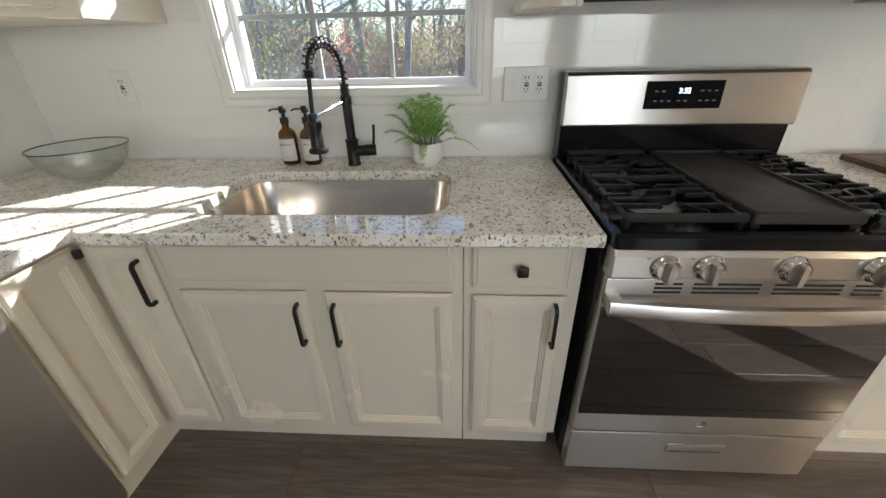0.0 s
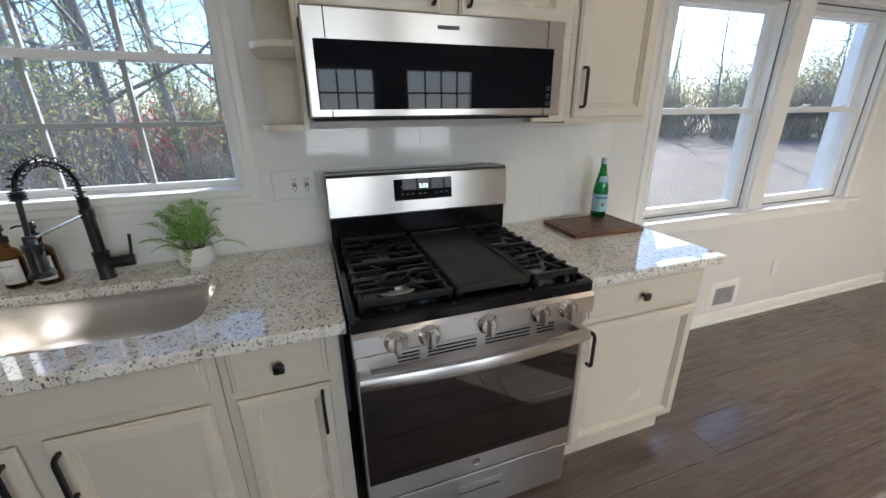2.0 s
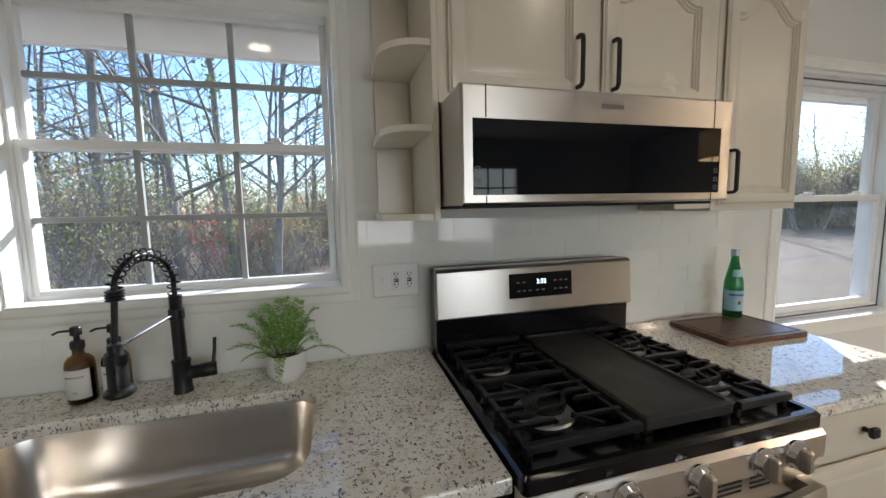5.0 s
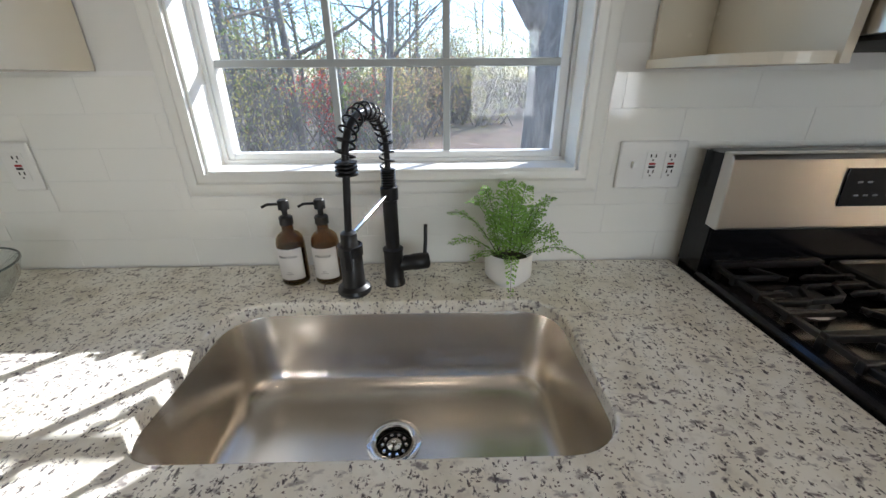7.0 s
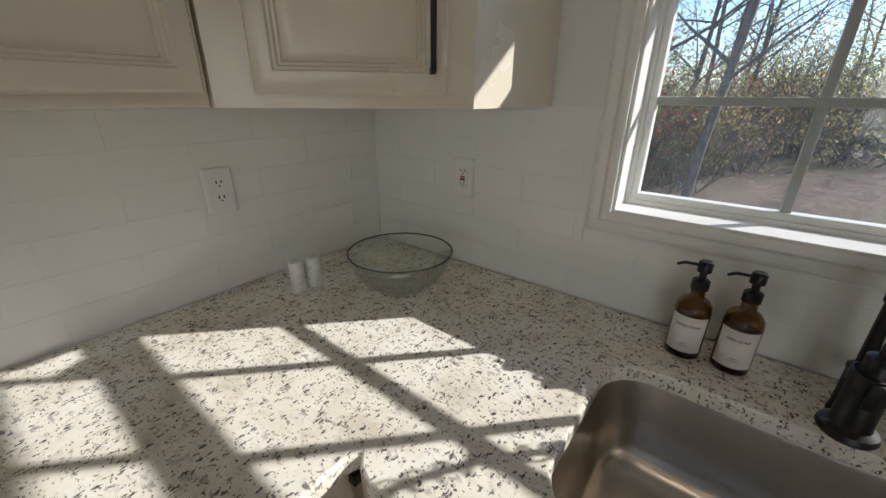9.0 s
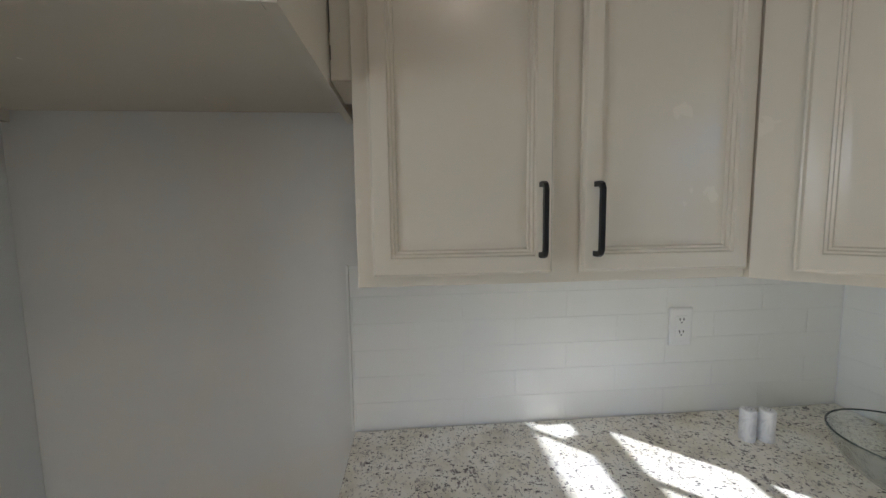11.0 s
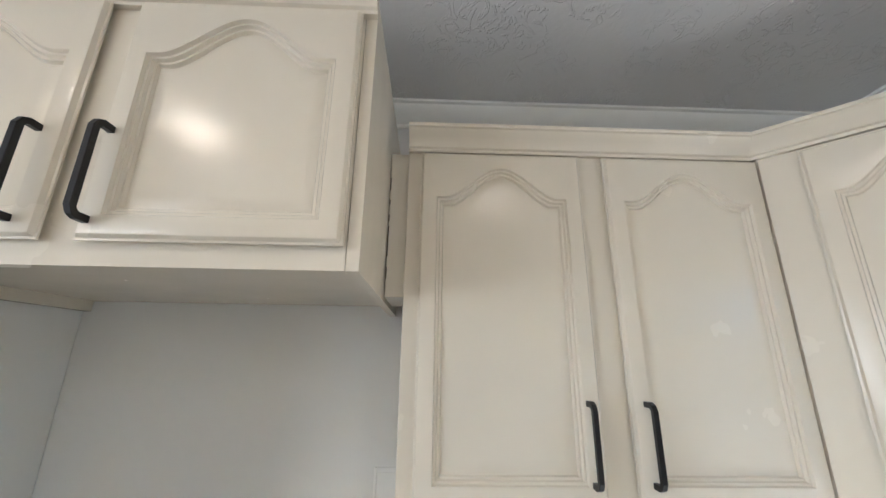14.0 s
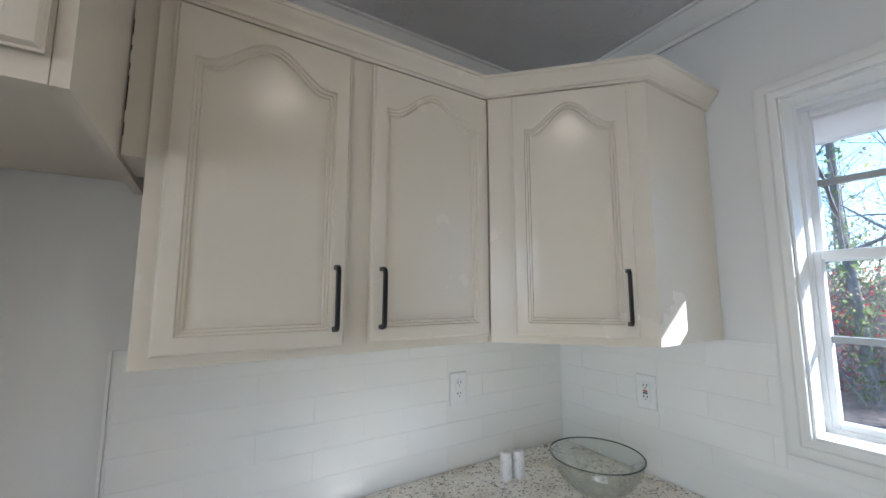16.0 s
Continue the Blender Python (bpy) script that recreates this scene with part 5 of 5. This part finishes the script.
def leaves(bm, rng, spots, per, spread, size):
    for s in spots:
        for _ in range(per):
            c = s + Vector((rng.gauss(0, spread), rng.gauss(0, spread), rng.gauss(0, spread * 0.8)))
            e1 = Vector((rng.uniform(-1, 1), rng.uniform(-1, 1), rng.uniform(-1, 1))).normalized() * size * rng.uniform(0.6, 1.3)
            e2 = e1.cross(Vector((rng.uniform(-1, 1), rng.uniform(-1, 1), rng.uniform(-1, 1)))).normalized() * size * 0.55
            face(bm, [bm.verts.new(c - e1), bm.verts.new(c + e2), bm.verts.new(c + e1), bm.verts.new(c - e2)])


def tree(seed, height, girth, leaf, per, label, vine=0):
    rng = random.Random(seed)
    t = thing("tree", (0, 0, -0.6), label, "tree", "woodland trees")
    bm, tips = B(), []
    pts, q, d = [], Vector((0, 0, -0.7)), Vector((0, 0, 1))
    for k in range(11):
        pts.append(q.copy())
        d = (d + Vector((rng.uniform(-.1, .1), rng.uniform(-.1, .1), 0))).normalized()
        q = q + d * height / 10
    sweep(bm, pts, lambda s: disc(girth * (1.25 - s if s < 0.12 else 1.13 * (1 - s) + 0.06), 9), up=(1, 0, 0))
    for k in range(13):
        s = 0.18 + 0.80 * k / 13 + rng.uniform(-0.02, 0.04)
        i = min(9, int(s * 10))
        p = pts[i].lerp(pts[i + 1], min(1, s * 10 - i))
        a = rng.uniform(0, 2 * math.pi)
        limb(bm, rng, p, Vector((math.cos(a), math.sin(a), rng.uniform(0.15, 0.9))).normalized(), height * rng.uniform(0.16, 0.30), girth * (1 - s) * 0.5 + 0.015, 2, tips)
    part("trunk", bm, BARK, t, "grey bark and bare limbs", smooth=60)
    bm = B()
    leaves(bm, rng, tips, per, 0.35, 0.055)
    if vine:
        for k in range(vine):
            s = rng.random() ** 1.4 * 0.6
            a = rng.uniform(0, 2 * math.pi)
            leaves(bm, rng, [pts[int(s * 10)].lerp(pts[int(s * 10) + 1], rng.random()) + Vector((math.cos(a), math.sin(a), 0)) * girth], 4, 0.12, 0.06)
    part("crown", bm, leaf, t, "sparse autumn leaves")
    return t


def shrub(seed, w, h, leaf, label, n=190):
    rng = random.Random(seed)
    t = thing("shrub", (0, 0, -0.55), label, "shrub", "undergrowth")
    bm, tips = B(), []
    for k in range(24):
        a = rng.uniform(0, 2 * math.pi)
        limb(bm, rng, Vector((rng.gauss(0, w * 0.3), rng.gauss(0, w * 0.3), -0.6)), Vector((math.cos(a) * 0.6, math.sin(a) * 0.6, 1)).normalized(), h * rng.uniform(0.5, 1.0), 0.024, 2, tips, 0.5)
    part("stem", bm, BARK, t, "tangled bare stems")
    bm = B()
    spots = rng.sample(tips, min(n, len(tips)))
    spots += [Vector((rng.gauss(0, w * 0.35), rng.gauss(0, w * 0.35), -0.5 + abs(rng.gauss(0, h * 0.3)))) for _ in range(n // 2)]
    leaves(bm, rng, spots, 5, 0.14, 0.034)
    part("crown", bm, leaf, t, "small leaves")
    return t


trees = [tree(1, 15, 0.10, RUST, 1, "tall bare autumn tree in the woods"), tree(2, 13, 0.10, OLIVE, 2, "slender tree with yellowing leaves"), tree(3, 17, 0.08, IVY, 1, "tall bare tree with ivy on its trunk", 260), tree(4, 11, 0.08, RUST, 3, "young tree with rust leaves")]
shrubs = [shrub(11, 1.5, 2.6, IVY, "dense evergreen undergrowth among the trees"), shrub(12, 1.4, 2.2, OLIVE, "yellow-green undergrowth at the wood edge"), shrub(13, 1.2, 2.4, RUST, "rust brown undergrowth among bare trees"), shrub(14, 1.0, 2.0, CRIMSON, "bush with bright crimson autumn leaves")]
rng = random.Random(21)


def spot_ok(x, y):
    """Keep the ways of the low sun into both windows clear, and the yard."""
    for wx in (0.7, 2.0, 3.6, 6.0):
        along = (x - wx) * SUN_TO.x + y * SUN_TO.y
        across = abs((x - wx) * SUN_TO.y - y * SUN_TO.x)
        if 0 < along < 30 and across < 2.2:
            return False
    return True


used = set()


def put(kind, x, y, s, turn):
    m = Matrix.Translation((x, y, -0.55 + (0.05 if kind in shrubs else -0.05))) @ Matrix.Rotation(turn, 4, "Z")
    if kind in used:
        ob = copy_thing(kind, m)
    else:
        ob = kind
        used.add(kind)
        ob.matrix_basis = m
    ob.scale = (s, s, s * rng.uniform(0.9, 1.15))


wanted = [(trees[2], -0.9, 9.5, 1.0), (trees[1], -2.3, 10.0, 1.0), (trees[3], 0.2, 8.6, 1.0), (trees[0], -3.6, 9.0, 1.0)]
for k, x, y, s in wanted:
    put(k, x, y, s, rng.uniform(0, 6))
for k in range(18):
    put(trees[(1, 0, 3, 2)[k % 4]], rng.uniform(-11, 0.5), rng.uniform(12, 24), rng.uniform(0.7, 1.1), rng.uniform(0, 6))
for k in range(46):
    x, y = rng.uniform(-22, 30), rng.uniform(11, 42)
    if x > -1 and y < 24 + (x - 2) * 0.2:
        y += 16
    if spot_ok(x, y):
        put(trees[rng.randrange(4)], x, y, rng.uniform(0.75, 1.25), rng.uniform(0, 6))
put(shrubs[3], -1.35, 10.4, 0.9, 1.0)
for x, y, k, s in ((-0.3, 9.4, 0, 0.7), (-2.6, 8.3, 1, 1.0), (-3.6, 7.6, 0, 1.1), (-0.1, 10.6, 2, 0.8), (-5.0, 8.4, 1, 1.2), (-2.9, 10.4, 0, 1.3), (-4.6, 10.6, 2, 1.3), (0.1, 11.8, 1, 1.0), (-0.6, 12.6, 0, 1.3), (-6.5, 9.5, 0, 1.4), (1.0, 13.5, 2, 0.9), (3.4, 17.0, 1, 1.5), (2.4, 19.0, 1, 1.6)):
    put(shrubs[k], x, y, s, rng.uniform(0, 6))
for k in range(64):
    a = radians(rng.uniform(22, 78))
    r = rng.uniform(34, 62)
    put(trees[rng.randrange(4)], 3 + r * math.sin(a), r * math.cos(a), rng.uniform(0.7, 1.0), rng.uniform(0, 6))
for k in range(64):
    a = radians(rng.uniform(18, 78))
    r = rng.uniform(33, 48)
    put(shrubs[(0, 1, 0, 2)[k % 4]], 3 + r * math.sin(a), r * math.cos(a), rng.uniform(1.4, 2.4), rng.uniform(0, 6))
for k in range(60):
    x, y = rng.uniform(-20, 40), rng.uniform(24, 34)
    if spot_ok(x, y):
        put(shrubs[(0, 1, 2, 0, 2)[k % 5]], x, y + max(0, x) * 0.25, rng.uniform(1.3, 2.4), rng.uniform(0, 6))

oak = thing("tree", (3.15, 4.3, -0.6), "great old oak trunk with a heavy forking limb", "tree", "woodland trees")
bm = B()
orng = random.Random(5)
pts = [(3.15, 4.3, -0.7), (3.15, 4.3, -0.3), (3.13, 4.3, 0.3), (3.12, 4.3, 1.2), (3.16, 4.32, 2.0), (3.24, 4.35, 3.2), (3.30, 4.5, 5.5), (3.2, 4.7, 9.0)]
sweep(bm, pts, lambda t: disc((0.82, 0.66, 0.57, 0.52, 0.55, 0.42, 0.34, 0.16)[round(t * 7)], 22), up=(1, 0, 0))
for v in bm.verts:
    a = math.atan2(v.co.y - 4.3, v.co.x - 3.15)
    k = 1 + 0.05 * math.sin(a * 7 + v.co.z) + 0.04 * noise.noise(v.co * 2)
    v.co.x, v.co.y = 3.15 + (v.co.x - 3.15) * k, 4.3 + (v.co.y - 4.3) * k
sweep(bm, [(3.0, 4.28, 1.5), (2.72, 4.25, 1.95), (2.42, 4.25, 2.35), (2.22, 4.3, 2.9), (2.0, 4.5, 4.0), (1.5, 4.9, 6.0)], lambda t: disc(0.24 * (1 - 0.55 * t), 12), up=(0, 1, 0))
part("trunk", bm, BARK, oak, "rough grey trunk", smooth=60)
bm, tips = B(), []
for p, d, l in (((1.5, 4.9, 6.0), (-0.4, 0.3, 1), 3.0), ((3.2, 4.7, 9.0), (0, 0.3, 1), 3.0), ((2.0, 4.5, 4.0), (-0.8, 0.6, 0.5), 2.6)):
    limb(bm, orng, Vector(p), Vector(d).normalized(), l, 0.10, 3, tips)
part("branch", bm, BARK, oak)
bm = B()
leaves(bm, orng, tips, 2, 0.25, 0.06)
part("crown", bm, RUST, oak, "few brown leaves")

# ---- planks and tiles ----
floor = tagged(part("floor", box(B(), -0.12, 6.72, -5.32, 0.02, -0.06, -0.0035), DARK, kind="structure"), "grey-brown wood-look plank floor", "floor")


def piece(me, parent, loc, name):
    ob = new(name, me)
    ob.parent = parent
    ob.location = loc
    return ob


def chip(name, w, h, t, edge, material, m):
    """A thin piece w by h, its corner at the origin, front at t, with an eased edge."""
    r = lambda g, d: [(g, g, d), (w - g, g, d), (w - g, h - g, d), (g, h - g, d)]
    bm = loft(B(), [r(0, 0), r(0, t - edge), r(edge, t)], m=m)
    bmesh.ops.recalc_face_normals(bm, faces=bm.faces)
    me = bpy.data.meshes.new(name)
    bm.to_mesh(me)
    bm.free()
    me.materials.append(material)
    return me


FLAT = Matrix(((1, 0, 0, 0), (0, 1, 0, 0), (0, 0, 1, 0), (0, 0, 0, 1)))
PW, PL = 0.190, 1.22
plank_me = {}
prng = random.Random(3)
for j in range(-22, 6):
    y = -1.010 + PW * j
    if y >= 0 or y < -5.2:
        continue
    x = -PL * prng.random() if j not in (0, 1) else 3.540 - 3 * PL + (0.52 if j == 0 else 0)
    h = min(PW, 0.0 - y) - 0.0012
    while x < 6.6:
        a, b = max(x, 0.0), min(x + PL, 6.6)
        if b - a > 0.02:
            k = (round(b - a, 3), round(h, 3))
            if k not in plank_me:
                plank_me[k] = chip("plank", b - a - 0.0012, h, 0.0035, 0.0012, PLANK, FLAT)
            piece(plank_me[k], floor, (a, y, -0.0035), "plank")
        x += PL

TP, TR, GAP = 0.3085, 0.0777, 0.0011
tile_me = {}


def tiles(wall, u0, u1, z1, first, m, place, holes):
    """Running-bond tiles on a wall from the worktop up, cut at the holes."""
    for j in range(12):
        z = TOP + 0.002 + TR * j
        top = min(z + TR, z1)
        if top - z < 0.01:
            break
        u = first + (TP / 2 if j % 2 else 0)
        u -= math.ceil((u - u0) / TP) * TP
        while u < u1:
            rects = [(max(u, u0), min(u + TP, u1), z, top)]
            for a, b, c, d in holes:
                nxt = []
                for p, q, r, s in rects:
                    if q <= a or p >= b or s <= c or r >= d:
                        nxt.append((p, q, r, s))
                        continue
                    if p < a:
                        nxt.append((p, a, r, s))
                    if q > b:
                        nxt.append((b, q, r, s))
                    if r < c:
                        nxt.append((max(p, a), min(q, b), r, c))
                rects = nxt
            for p, q, r, s in rects:
                w, h = round(q - p - GAP, 4), round(s - r - GAP, 4)
                if w < 0.006 or h < 0.006:
                    continue
                if (w, h, wall) not in tile_me:
                    tile_me[w, h, wall] = chip("tile", w, h, 0.0020, 0.0004, TILE, m)
                piece(tile_me[w, h, wall], wall, place(p + GAP / 2, r + GAP / 2), "tile")
            u += TP


part("grout_bed", box(B(), 0.0, 3.452, -0.0040, -0.0002, 0.88, 1.160), GROUT, wall_n)
part("grout_bed", box(B(), 0.0, 0.766, -0.0040, -0.0002, 1.160, 1.392), GROUT, wall_n)
part("grout_bed", box(B(), 1.784, 3.452, -0.0040, -0.0002, 1.160, 1.440), GROUT, wall_n)
part("grout_bed", box(B(), 0.0002, 0.0040, -1.520, 0.0, 0.88, 1.392), GROUT, wall_w)
tiles(wall_n, 0.008, 3.452, 1.392, 0.12, north(0, 0, 0).to_3x3().to_4x4(), lambda u, z: (u, -0.003, z), [(0.762, 1.788, 1.105, 3.0)])
tiles(wall_w, -1.520, -0.009, 1.392, -1.204, west(0, 0, 0).to_3x3().to_4x4(), lambda u, z: (0.003, u, z), [])
tagged(part("trim", box(B(), 0.0002, 0.011, -1.5265, -1.5205, 0.915, 1.394), TRIM, kind="structure"), "white metal edge trim beside the tiles", "trim")
